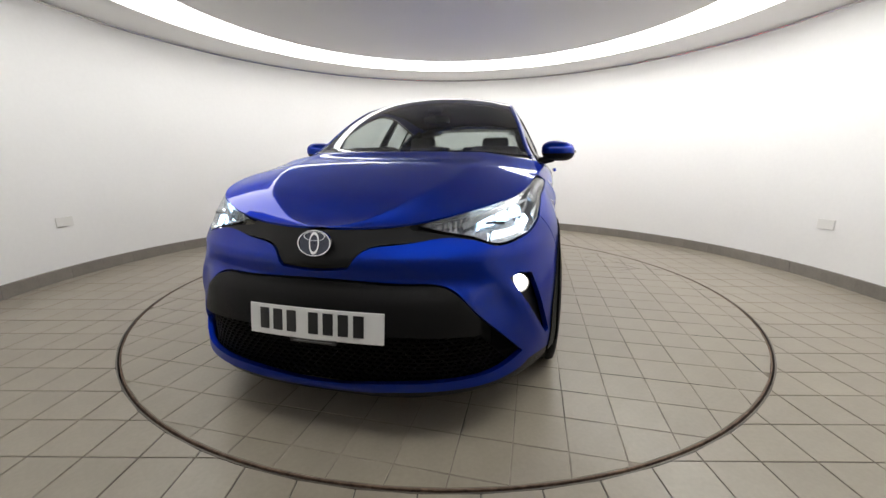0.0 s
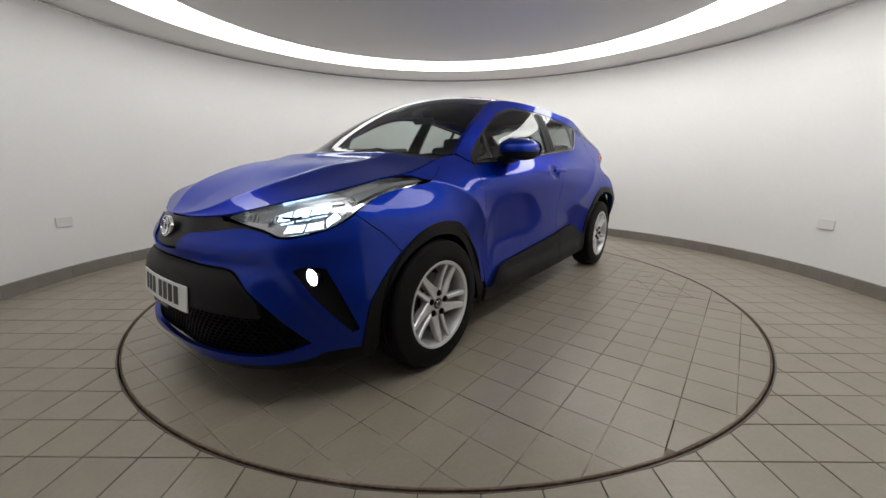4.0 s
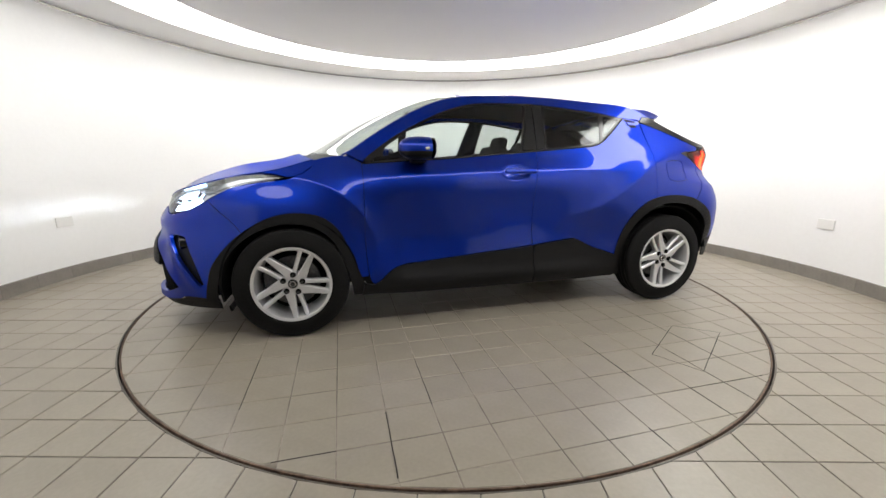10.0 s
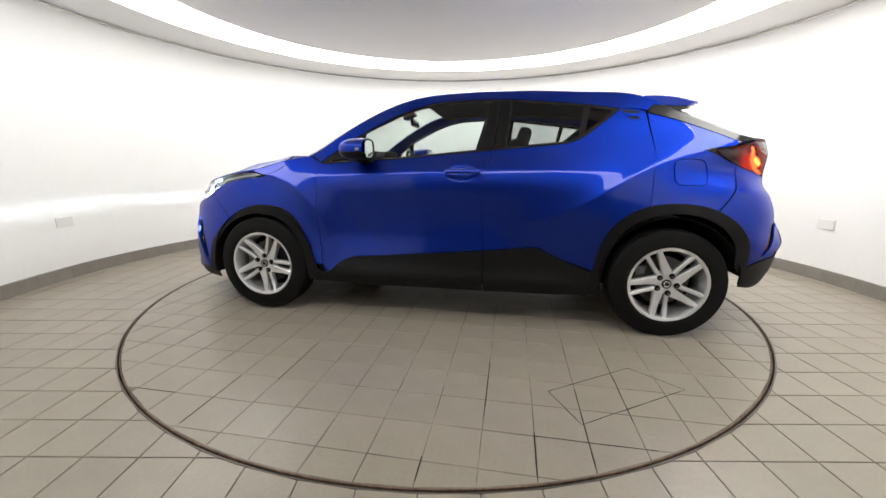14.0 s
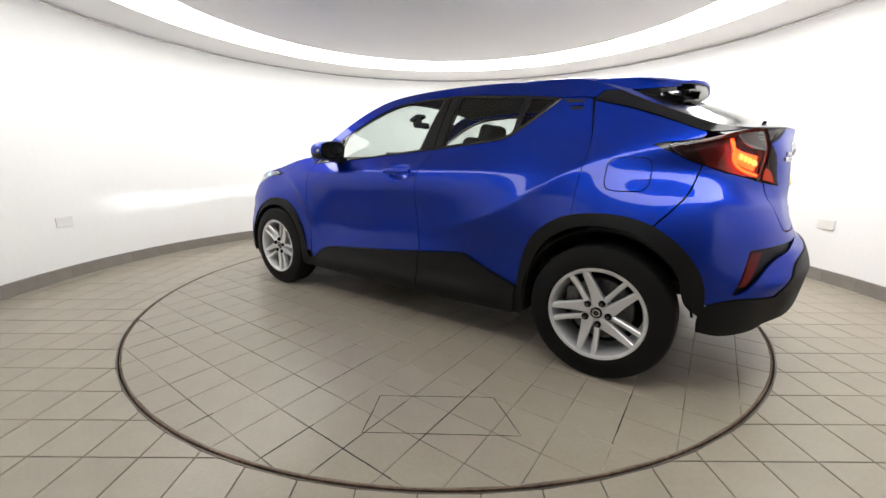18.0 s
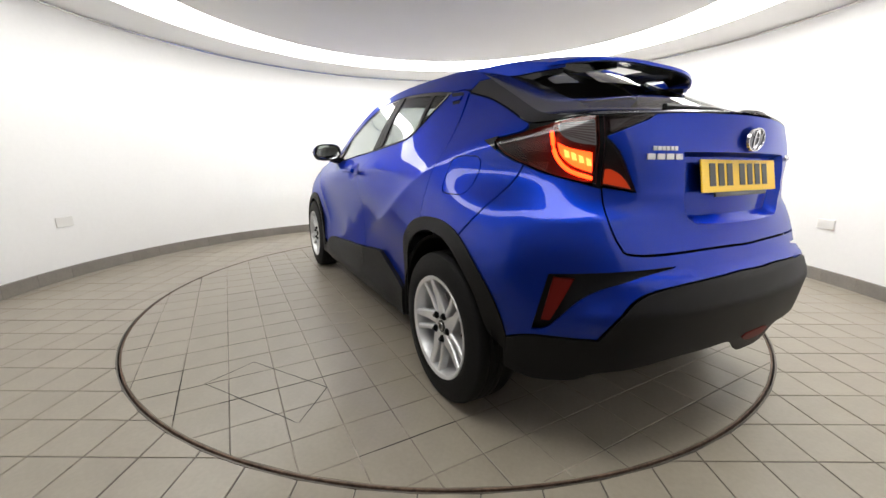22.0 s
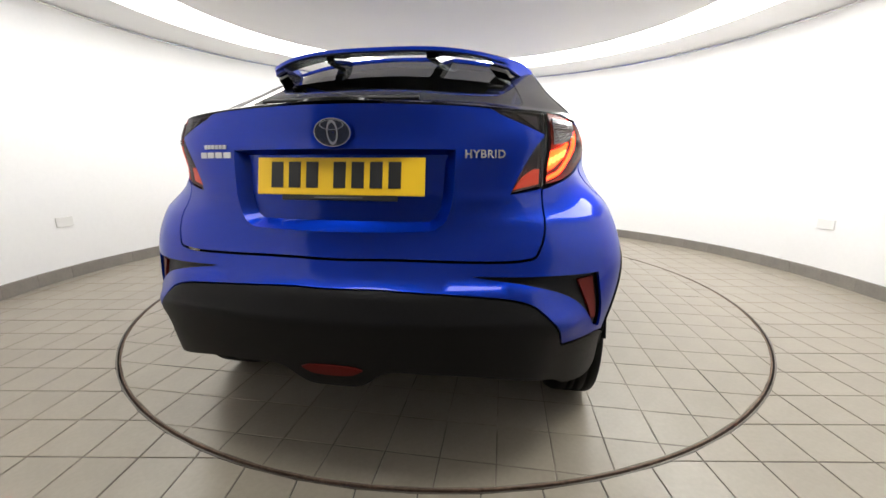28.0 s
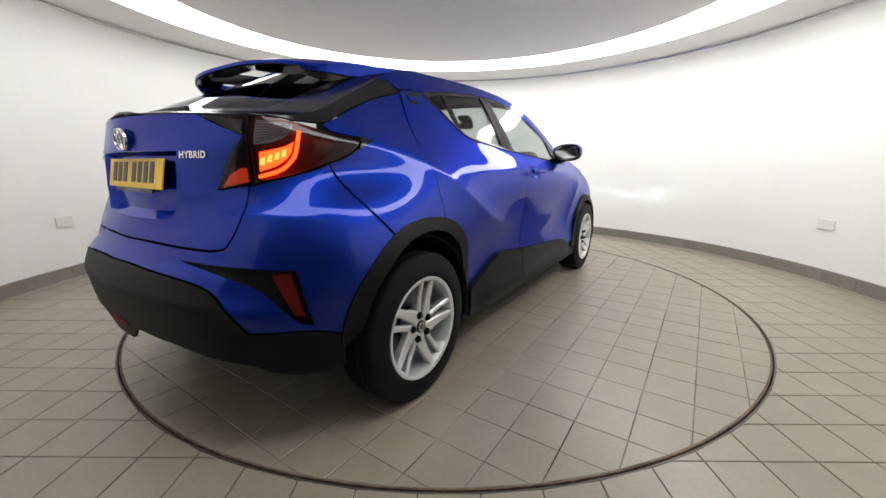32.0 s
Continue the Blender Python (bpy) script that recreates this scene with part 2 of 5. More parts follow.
def piece_mesh(name, ring, mat, depth=0.006, chamfer=0.0015):
    """A flat piece with chamfered edges from its outline; its top lies at z = 0."""
    c = np.mean(ring, 0)
    k = len(ring)
    inner = [(x + (c[0] - x) * chamfer / max(0.02, math.hypot(c[0] - x, c[1] - y)) * 1.4, y + (c[1] - y) * chamfer / max(0.02, math.hypot(c[0] - x, c[1] - y)) * 1.4) for x, y in ring]
    verts = [(x, y, 0.0) for x, y in inner] + [(x, y, -chamfer) for x, y in ring] + [(x, y, -depth) for x, y in ring]
    faces = [tuple(range(k))] + [(a + i, a + k + i, a + k + (i + 1) % k, a + (i + 1) % k) for a in (0, k) for i in range(k)]
    return verts, faces


HALF = PITCH / 2 - 0.0020
SQUARE = [(-HALF, -HALF), (HALF, -HALF), (HALF, HALF), (-HALF, HALF)]


def cut(center, radius, outside):
    """The outline of a square tile at center, cut by a circle about the origin."""
    ring = []
    for (ax, ay), (bx, by) in zip(SQUARE, SQUARE[1:] + SQUARE[:1]):
        ring += [(center[0] + ax + (bx - ax) * i / 12, center[1] + ay + (by - ay) * i / 12) for i in range(12)]
    keep = [(math.hypot(*p) > radius) == outside for p in ring]
    if all(keep):
        return ring[::12]
    if sum(keep) < 3:
        return None
    out = []
    for i, p in enumerate(ring):
        if keep[i]:
            out.append(p)
        else:
            r = math.hypot(*p)
            near = keep[i - 1] or keep[(i + 1) % len(ring)]
            if near:
                out.append((p[0] * radius / r, p[1] * radius / r))
    return out


def lay(parent, centers, radius, outside, near, name, label):
    """Tiles at centers: the nearest whole ones as pieces of their own, the rest joined."""
    v, f = piece_mesh(name, SQUARE, TILE)
    shared = mesh_of(name, v, f, TILE)
    whole, rest = [], []
    for c in centers:
        ring = cut(c, radius, outside)
        if ring is None:
            continue
        (whole if len(ring) == 4 else rest).append((c, ring))
    whole.sort(key=lambda q: near(q[0]))
    rng = random.Random(5)
    for c, _ in whole[:296]:
        part(name, shared, parent, at=pose(c[0] + rng.uniform(-.0006, .0006), c[1] + rng.uniform(-.0006, .0006), rng.uniform(-.0006, .0004), rng.uniform(-.05, .05), rng.uniform(-.05, .05), rng.uniform(-.2, .2)))
    verts, faces = [], []
    for c, ring in whole[296:] + rest:
        v, f = piece_mesh(name, ring, TILE)
        faces += [tuple(len(verts) + i for i in face) for face in f]
        verts += v
    tagged(part(name + "_rest", mesh_of(name + "_rest", verts, faces, TILE), parent, label), kind="stuff")


def floor_tiles():
    cells = [(0.116 + 0.1 + PITCH * i, -2.11 + 0.1 + PITCH * j) for i in range(-20, 20) for j in range(-10, 32)]
    cells = [c for c in cells if math.hypot(c[0], c[1] + 0.05) < WALL_R + 0.1 and math.hypot(*c) > HOLE_R - 0.15]
    lay(floor_bed, cells, HOLE_R + 0.005, True, lambda c: math.hypot(c[0], c[1] + 3.3), "tile", "beige floor tiles, cut round the turntable and farther off")


def disc_tiles():
    cells = [(-0.08 + 0.1 + PITCH * i, PITCH * j) for i in range(-13, 13) for j in range(-12, 13)]
    cells = [c for c in cells if math.hypot(*c) < DISC_R + 0.1]
    lay(turntable, cells, DISC_R - 0.0085, False, lambda c: -math.hypot(*c), "tile", "beige turntable tiles, cut along its edge and under the car")


# ---- skirting and sockets ----
def skirting():
    base = thing("baseboard", "grey-beige tiled skirting along the round wall", "baseboard", kind="structure", at=Matrix.Translation(ROOM))
    count = 72
    a = 2 * math.pi / count
    prof = [(WALL_R - 0.001, 0.0), (WALL_R - 0.018, 0.0), (WALL_R - 0.018, 0.104), (WALL_R - 0.016, 0.109), (WALL_R - 0.001, 0.109)]
    verts, faces = [], []
    steps = 5
    for i in range(steps + 1):
        b = -a / 2 + 0.0004 + (a - 0.0008) * i / steps
        verts += [(r * math.cos(b), r * math.sin(b), z) for r, z in prof]
    k = len(prof)
    for i in range(steps):
        faces += [(i * k + j, i * k + j + 1, (i + 1) * k + j + 1, (i + 1) * k + j) for j in range(k - 1)]
    faces += [tuple(range(k))[::-1], tuple(steps * k + j for j in range(k))]
    me = mesh_of("tile", verts, faces, SKIRTING)
    for i in range(count):
        part("tile", me, base, at=pose(0, 0, 0, 0, 0, 360 * i / count))


def socket(x, y, z):
    """A double wall socket whose back lies on the round wall."""
    way = (Vector((x, y, 0)) - ROOM).normalized()
    turn = Matrix((( -way.y, -way.x, 0), (way.x, -way.y, 0), (0, 0, 1))).to_4x4()
    at = Matrix.Translation(ROOM + way * (WALL_R - 0.006) + Vector((0, 0, z))) @ turn
    ob = thing("wall_socket", "white plastic double wall socket on the round wall", "socket", "wall sockets", at=at)
    part("plate", from_bm("plate", block(0.146, 0.012, 0.086, 0.003), SOCKET), ob)
    for dx in (-0.037, 0.037):
        part("switch", from_bm("switch", block(0.012, 0.006, 0.02, 0.0015), SOCKET), ob, at=pose(dx * 0.35, -0.008, 0.026, 8))
        for hx, hz, w, h in ((0, 0.008, 0.004, 0.008), (-0.011, -0.012, 0.007, 0.004), (0.011, -0.012, 0.007, 0.004)):
            part("pin_hole", from_bm("pin_hole", block(w, 0.002, h), PIT), ob, at=pose(dx + hx, -0.0068, hz))
    return ob


def cracks():
    """Dark cuts and open joints in the turntable's tiles."""
    lines = [[(-.758, 1.584), (-.815, 1.690), (-.872, 1.799), (-1.08, 1.66), (-1.385, 1.458), (-1.28, 1.375), (-1.18, 1.30), (-.97, 1.44), (-.758, 1.584)],
             [(-1.08, 1.10), (-1.08, 1.42), (-1.08, 1.74)], [(-.88, 1.55), (-.88, 2.02)], [(-.68, 1.90), (-1.12, 1.90)], [(-.68, 1.88), (-.68, 2.10)],
             [(-.48, 1.37), (-.48, 1.75)], [(.92, 1.90), (1.14, 1.90)], [(.72, 1.72), (.72, 2.08)], [(-.28, 2.08), (-.28, 2.19)], [(1.32, 1.10), (1.32, 1.55)], [(-1.28, -1.50), (-1.60, -1.50)],
             [(-.08, -1.70), (.32, -1.70)], [(1.52, .60), (1.52, 1.02)], [(-1.68, .90), (-1.68, 1.30)], [(-.08, -2.05), (-.08, -1.85)], [(1.30, -1.10), (1.72, -1.10)], [(.52, 1.30), (.52, 1.72)]]
    rng = random.Random(9)
    for line in lines:
        pts = []
        for (ax, ay), (bx, by) in zip(line, line[1:]):
            k = max(2, int(math.hypot(bx - ax, by - ay) / 0.05))
            pts += [(ax + (bx - ax) * i / k + rng.uniform(-.0012, .0012), ay + (by - ay) * i / k + rng.uniform(-.0012, .0012)) for i in range(k)]
        pts.append(line[-1])
        v, f = [], []
        for i, (x, y) in enumerate(pts):
            (ax, ay), (bx, by) = pts[max(i - 1, 0)], pts[min(i + 1, len(pts) - 1)]
            d = max(1e-6, math.hypot(bx - ax, by - ay))
            nx, ny, w = -(by - ay) / d, (bx - ax) / d, rng.uniform(.0012, .0026)
            v += [(x + nx * w, y + ny * w, .0003), (x + nx * w * .3, y + ny * w * .3, .0009), (x - nx * w * .3, y - ny * w * .3, .0009), (x - nx * w, y - ny * w, .0003)]
        f = [(4 * i + j, 4 * i + 4 + j, 4 * i + 5 + j, 4 * i + 1 + j) for i in range(len(pts) - 1) for j in range(3)]
        part("crack", mesh_of("crack", v, f, PIT), turntable, "dark cut in the tiles")


# ---- the car's skin: a lofted side surface and a top surface that spans it ----
def natural(xs):
    """Second derivatives of natural cubic splines over xs, as a matrix that acts on the values."""
    xs = np.asarray(xs, float)
    k, h = len(xs), np.diff(xs)
    a, b = np.eye(k), np.zeros((k, k))
    for i in range(1, k - 1):
        a[i, i - 1:i + 2] = h[i - 1], 2 * (h[i - 1] + h[i]), h[i]
        b[i, i - 1:i + 2] = 6 / h[i - 1], -6 / h[i - 1] - 6 / h[i], 6 / h[i]
    return np.linalg.solve(a, b)


class Curve:
    """A smooth curve through values at xs (the last axis of t is evaluated)."""

    def __init__(self, xs, ys):
        self.xs, self.ys = np.asarray(xs, float), np.asarray(ys, float)
        self.m = natural(self.xs) @ self.ys

    def __call__(self, t):
        t = np.clip(np.asarray(t, float), self.xs[0], self.xs[-1])
        i = np.clip(np.searchsorted(self.xs, t, side="right") - 1, 0, len(self.xs) - 2)
        h = self.xs[i + 1] - self.xs[i]
        p = (self.xs[i + 1] - t) / h
        q = 1 - p
        return p * self.ys[i] + q * self.ys[i + 1] + ((p ** 3 - p) * self.m[i] + (q ** 3 - q) * self.m[i + 1]) * h * h / 6


# plan stations from the nose's middle along the car's left side to the tail's middle
PLAN = [(2.215, 0), (2.185, .36), (2.06, .64), (1.79, .825), (1.32, .892), (.85, .872), (.30, .865),
        (-.25, .868), (-.85, .877), (-1.32, .903), (-1.745, .862), (-1.975, .635), (-2.068, .32), (-2.088, 0)]
HEIGHTS = (.15, .27, .40, .55, .68, .80, .90, 1.0, 1.08, 1.20, 1.35, 1.50)
INSET_FRONT = [
    (0.060, 0.015, -0.006, -0.004, 0.020, 0.077, 0.145, 0.224, 0.301, 0.449, 0.597, 0.795),
    (0.042, 0.002, -0.017, 0.004, 0.055, 0.115, 0.162, 0.233, 0.307, 0.452, 0.599, 0.797),
    (0.050, 0.016, 0.008, 0.018, 0.060, 0.108, 0.165, 0.243, 0.313, 0.426, 0.552, 0.700),
    (0.035, 0.001, 0.002, 0.019, 0.046, 0.071, 0.124, 0.193, 0.249, 0.351, 0.467, 0.586),
    (0.020, -0.004, -0.006, 0.004, 0.022, 0.050, 0.105, 0.165, 0.214, 0.296, 0.394, 0.495),
    (0.035, 0.012, 0.022, 0.040, 0.036, 0.028, 0.033, 0.087, 0.154, 0.224, 0.306, 0.395),
    (0.043, 0.020, 0.020, 0.030, 0.021, 0.005, -0.005, 0.034, 0.104, 0.172, 0.258, 0.349)]
INSET_REAR = [
    (0.054, 0.029, 0.018, 0.021, 0.017, 0.002, -0.008, 0.029, 0.094, 0.155, 0.234, 0.328),
    (0.060, 0.040, 0.036, 0.024, 0.001, -0.003, 0.010, 0.046, 0.088, 0.152, 0.225, 0.326),
    (0.043, 0.023, 0.003, -0.005, -0.010, 0.010, 0.046, 0.096, 0.132, 0.205, 0.292, 0.373),
    (0.075, 0.050, 0.035, 0.002, -0.011, 0.022, 0.082, 0.152, 0.140, 0.200, 0.302, 0.381),
    (0.087, 0.041, 0.011, -0.005, 0.013, 0.056, 0.102, 0.110, 0.103, 0.141, 0.176, 0.208),
    (0.086, 0.037, 0.004, -0.002, 0.024, 0.071, 0.089, 0.088, 0.101, 0.114, 0.135, 0.173),
    (0.085, 0.032, -0.001, -0.004, 0.024, 0.068, 0.070, 0.074, 0.092, 0.091, 0.134, 0.179)]
_st = np.array(PLAN)
_arc = np.array((0, .3612, .6679, .9952, 1.4699, 1.9404, 2.4904, 3.0404, 3.6405, 4.1109, 4.5159, 4.8482, 5.1644, 5.4651))
ARC_END = float(_arc[-1])
_before = slice(4, 0, -1)
_after = slice(-2, -6, -1)
_s = np.concatenate([-_arc[_before], _arc, 2 * ARC_END - _arc[_after]])
_plan_x = Curve(_s, np.concatenate([_st[_before, 0], _st[:, 0], _st[_after, 0]]))
_plan_y = Curve(_s, np.concatenate([-_st[_before, 1], _st[:, 1], -_st[_after, 1]]))
_rows = [Curve(HEIGHTS, row) for row in INSET_FRONT + INSET_REAR]
_rows = _rows[_before] + _rows + _rows[_after]
_blend = natural(_s)


def inset(s, z):
    """How far the skin lies inside the plan outline."""
    v = np.array([row(z) for row in _rows])
    m = np.tensordot(_blend, v, 1)
    i = np.clip(np.searchsorted(_s, s, side="right") - 1, 0, len(_s) - 2)
    h = _s[i + 1] - _s[i]
    p = (_s[i + 1] - s) / h
    q, k = 1 - p, np.arange(len(s))
    return p * v[i, k] + q * v[i + 1, k] + ((p ** 3 - p) * m[i, k] + (q ** 3 - q) * m[i + 1, k]) * h * h / 6


def side_skin(s, z):
    """Points of the left side, s metres along the plan from the nose, at the height z."""
    s, z = (np.array(q, float).ravel() for q in np.broadcast_arrays(s, z))
    e = 1e-3
    tx, ty = _plan_x(s + e) - _plan_x(s - e), _plan_y(s + e) - _plan_y(s - e)
    n = np.hypot(tx, ty)
    d = inset(s, z) + relief(s, z)
    return np.stack([_plan_x(s) - d * ty / n, _plan_y(s) + d * tx / n, z], 1)




def station(u):
    return float(np.interp(u, range(len(_arc)), _arc))


def fold(d, width, soft=0.03):
    """The cross-section of a soft crease, 1 on its line."""
    return np.exp(-(np.sqrt(d * d + soft * soft) - soft) / width)


def window(t, a, b, ease):
    """1 between a and b, 0 well outside."""
    return 1 / (1 + np.exp(-(t - a) / ease)) / (1 + np.exp((t - b) / ease))


_haunch = Curve((2.8, 3.0, 3.32, 3.5, 3.75, 3.97, 4.15, 4.40), (.57, .605, .684, .744, .880, 1.01, 1.07, 1.085))
_rear_shoulder = Curve((4.0, 4.2, 4.4, 4.6, 4.8, 5.0, 5.47), (.95, .92, .885, .862, .852, .850, .85))
_shoulder = Curve((1.5, 1.9, 2.4, 2.9, 3.4, 3.7), (.93, .945, .965, .985, .988, .975))


def relief(s, z):
    """Creases and swellings of the sides, in metres inwards."""
    out = 0.0 * s
    r, a = np.hypot(s - 1.47, z - .345), np.degrees(np.arctan2(z - .345, s - 1.47))
    d = r - .50 - .10 * np.sin(np.radians(np.clip(a, 0, 180)))
    out = out - .026 * np.where(d > 0, fold(d, .09, .006), fold(d, .07, .008)) * window(a, 24, 112, 6)
    d = z - _haunch(s)
    out = out - .020 * np.where(d > 0, fold(d, .07, .012), fold(d, .12, .014)) * window(s, 3.30, 4.20, .10)
    out = out - .011 * fold(z - _shoulder(s), .05, .008) * window(s, 1.95, 3.62, .10)
    out = out + .006 * np.exp(-((s - 2.25) / .32) ** 2 - ((z - .60) / .14) ** 2)
    out = out + .020 * np.exp(-(((s - 2.872) / .074) ** 2 + ((z - .968) / .040) ** 2) ** 2)
    out = out + .005 * np.exp(-((s - 3.15) / .32) ** 2 - ((z - .62) / .12) ** 2)
    out = out - .030 * np.exp(-((z - .285) / .065) ** 2) * window(s, 2.06, 3.52, .05)
    # the front: a proud upper bumper edge, drawn-in cheeks and a proud lip
    a = np.abs(s)
    out = out - .016 * fold(z - .690 - .02 * a, .05, .012) * window(a, -9, .95, .06)
    out = out + .022 * np.exp(-((z - .615) / .04) ** 2) * window(a, -9, .62, .05)
    out = out + .020 * np.exp(-((a - .66) / .10) ** 2 - ((z - .52) / .09) ** 2)
    out = out - .010 * np.exp(-((a - .715 - .74 * (.622 - z)) / .045) ** 2) * window(z, .34, .60, .03)
    out = out - .022 * fold(z - .215, .035, .015) * window(a, -9, .80, .06)
    # the tail: a ledge over the lower bumper and a soft crease along it
    t = ARC_END - np.abs(ARC_END - s)
    out = out - .022 / (1 + np.exp((z - .678) / .007)) * window(t, 4.86, 99, .03)
    out = out - .014 * np.where(z > .575, fold(z - .575, .055, .006), fold(z - .575, .05, .006)) * window(t, 4.86, 99, .03)
    out = out - .009 * np.where(z > .925, fold(z - .925, .03, .005), fold(z - .925, .10, .005)) * window(t, 4.93, 99, .03)
    d = z - _rear_shoulder(t)
    out = out - .014 * np.where(d > 0, fold(d, .026, .008), fold(d, .13, .010)) * window(t, 4.36, 4.97, .06)
    out = out + .014 * np.exp(-((z - .655) / .085) ** 2) * window(t, 4.55, 4.93, .06)
    out = out + .08 * np.maximum(0, .575 - z) * window(t, 5.0, 99, .10)
    # the bumper's lower corners swell towards the cladding
    out = out - .020 * np.exp(-((t - .45 * (z - .58) - 4.82) / .07) ** 2 - ((z - .555) / .045) ** 2)
    return out


TOP = [(0, .80), (.36, .815), (.60, .855), (.92, .905), (1.19, .955), (1.40, .985), (1.52, 1.015), (1.65, 1.05), (1.80, 1.075), (1.95, 1.165), (2.32, 1.385),
       (2.48, 1.445), (2.70, 1.478), (3.03, 1.488), (3.45, 1.473), (3.63, 1.462), (3.95, 1.42), (4.11, 1.345), (4.40, 1.225), (4.51, 1.195), (4.85, 1.172), (5.164, 1.185), (5.465, 1.195)]
_top = Curve([s for s, _ in TOP], [z for _, z in TOP])
_crown = Curve([station(u) for u in (0, 1, 2, 3, 4, 4.7, 5.4, 6, 7, 8, 9, 10, 11, 12, 13)],
               (0, .004, .02, .052, .055, .025, .042, .055, .058, .058, .055, .03, .03, .01, 0))
_bow = Curve([station(u) for u in (0, 2, 3, 4, 4.7, 5.4, 6, 7, 8, 9, 10, 11, 12, 13)],
             (0, 0, 0, .08, .22, .16, .09, 0, -.05, -.14, -.2, -.08, -.02, 0))


def top_skin(s, v):
    """Points of the top, spanned between both sides' upper edges; v from -1 (right) to 1 (left)."""
    s, v = (np.array(q, float).ravel() for q in np.broadcast_arrays(s, v))
    edge = side_skin(s, _top(s))
    w = 1 - np.abs(v) ** 2.2
    d = np.abs(v) - .50 - .16 * np.clip(s / 1.6, 0, 1)
    ridge = .024 * np.where(d > 0, fold(d, .13, .03), fold(d, .30, .03)) * window(s, .30, 1.66, .12)
    return np.stack([edge[:, 0] + _bow(s) * w, edge[:, 1] * v, edge[:, 2] + _crown(s) * w + ridge], 1)


# ---- car ----
CAR_AT = Matrix.Translation((-0.1628, -0.0087, 0.0))
car = thing("car", "metallic blue crossover car with lit lamps on a tiled turntable", "car")


def rounded(poly, h=0.03, closed=True):
    """A polyline made smooth between its corners and cut into short steps."""
    p = np.array(poly, float)
    k = len(p)
    corner = []
    for i in range(k):
        if not closed and i in (0, k - 1):
            corner.append(True)
            continue
        a, b = p[i] - p[i - 1], p[(i + 1) % k] - p[i]
        turn = abs(math.degrees(math.atan2(a[0] * b[1] - a[1] * b[0], a @ b)))
        corner.append(turn > 42)
    out = []
    for i in range(k if closed else k - 1):
        p1, p2 = p[i], p[(i + 1) % k]
        p0 = p1 - (p2 - p1) if corner[i] else p[i - 1]
        p3 = p2 + (p2 - p1) if corner[(i + 1) % k] else p[(i + 2) % k]
        n = max(1, int(round(np.linalg.norm(p2 - p1) / h)))
        for j in range(n):
            t = j / n
            out.append(0.5 * (2 * p1 + (p2 - p0) * t + (2 * p0 - 5 * p1 + 4 * p2 - p3) * t * t + (3 * p1 - p0 - 3 * p2 + p3) * t ** 3))
    if not closed:
        out.append(p[-1])
    return np.array(out)


def shrink(ring, d):
    """The closed ring moved inwards by d."""
    a = np.roll(ring, 1, 0)
    b = np.roll(ring, -1, 0)
    t1, t2 = ring - a, b - ring
    t1 /= np.maximum(np.linalg.norm(t1, axis=1), 1e-9)[:, None]
    t2 /= np.maximum(np.linalg.norm(t2, axis=1), 1e-9)[:, None]
    m = t1 + t2
    m /= np.maximum(np.linalg.norm(m, axis=1), 1e-6)[:, None]
    area = np.sum(a[:, 0] * ring[:, 1] - ring[:, 0] * a[:, 1])
    n = np.stack([-m[:, 1], m[:, 0]], 1) * (1 if area > 0 else -1)
    return ring + n * d


def inside(pts, ring):
    x, y = pts[:, 0], pts[:, 1]
    hit = np.zeros(len(pts), bool)
    for (ax, ay), (bx, by) in zip(ring, np.roll(ring, -1, 0)):
        if ay != by:
            hit ^= ((ay > y) != (by > y)) & (x < (bx - ax) * (y - ay) / (by - ay) + ax)
    return hit


def fill(ring, holes=(), h=0.026):
    """Points and triangles that fill a ring, less its holes."""
    edges, pts = [], []
    for loop in (ring, *holes):
        k = len(pts)
        pts += [tuple(q) for q in loop]
        edges += [(k + i, k + (i + 1) % len(loop)) for i in range(len(loop))]
    rim_pts = np.array(pts)
    lo, hi = ring.min(0), ring.max(0)
    gx, gy = np.meshgrid(np.arange(lo[0], hi[0] + h, h), np.arange(lo[1], hi[1] + h, h * 0.9))
    gx[1::2] += h / 2
    g = np.stack([gx.ravel(), gy.ravel()], 1)
    keep = inside(g, ring)
    for loop in holes:
        keep &= ~inside(g, loop)
    g = g[keep]
    if len(g):
        far = np.min(np.linalg.norm(g[:, None] - rim_pts[None], axis=2), axis=1) > h * 0.55
        g = g[far]
    pts += [tuple(q) for q in g]
    vs, _, fs, *_ = geometry.delaunay_2d_cdt([Vector(q) for q in pts], edges, [], 0, 1e-6)
    vs = np.array([tuple(q) for q in vs])
    fs = np.array([f for f in fs])
    mid = vs[fs].mean(1)
    ok = inside(mid, ring)
    for loop in holes:
        ok &= ~inside(mid, loop)
    return vs, fs[ok]


def skin_normals(skin, uv, e=2e-3):
    du = skin(uv[:, 0] + e, uv[:, 1]) - skin(uv[:, 0] - e, uv[:, 1])
    dv = skin(uv[:, 0], uv[:, 1] + e) - skin(uv[:, 0], uv[:, 1] - e)
    n = np.cross(dv, du) * (-1 if skin is side_skin else 1)
    n /= np.maximum(np.linalg.norm(n, axis=1), 1e-9)[:, None]
    return n


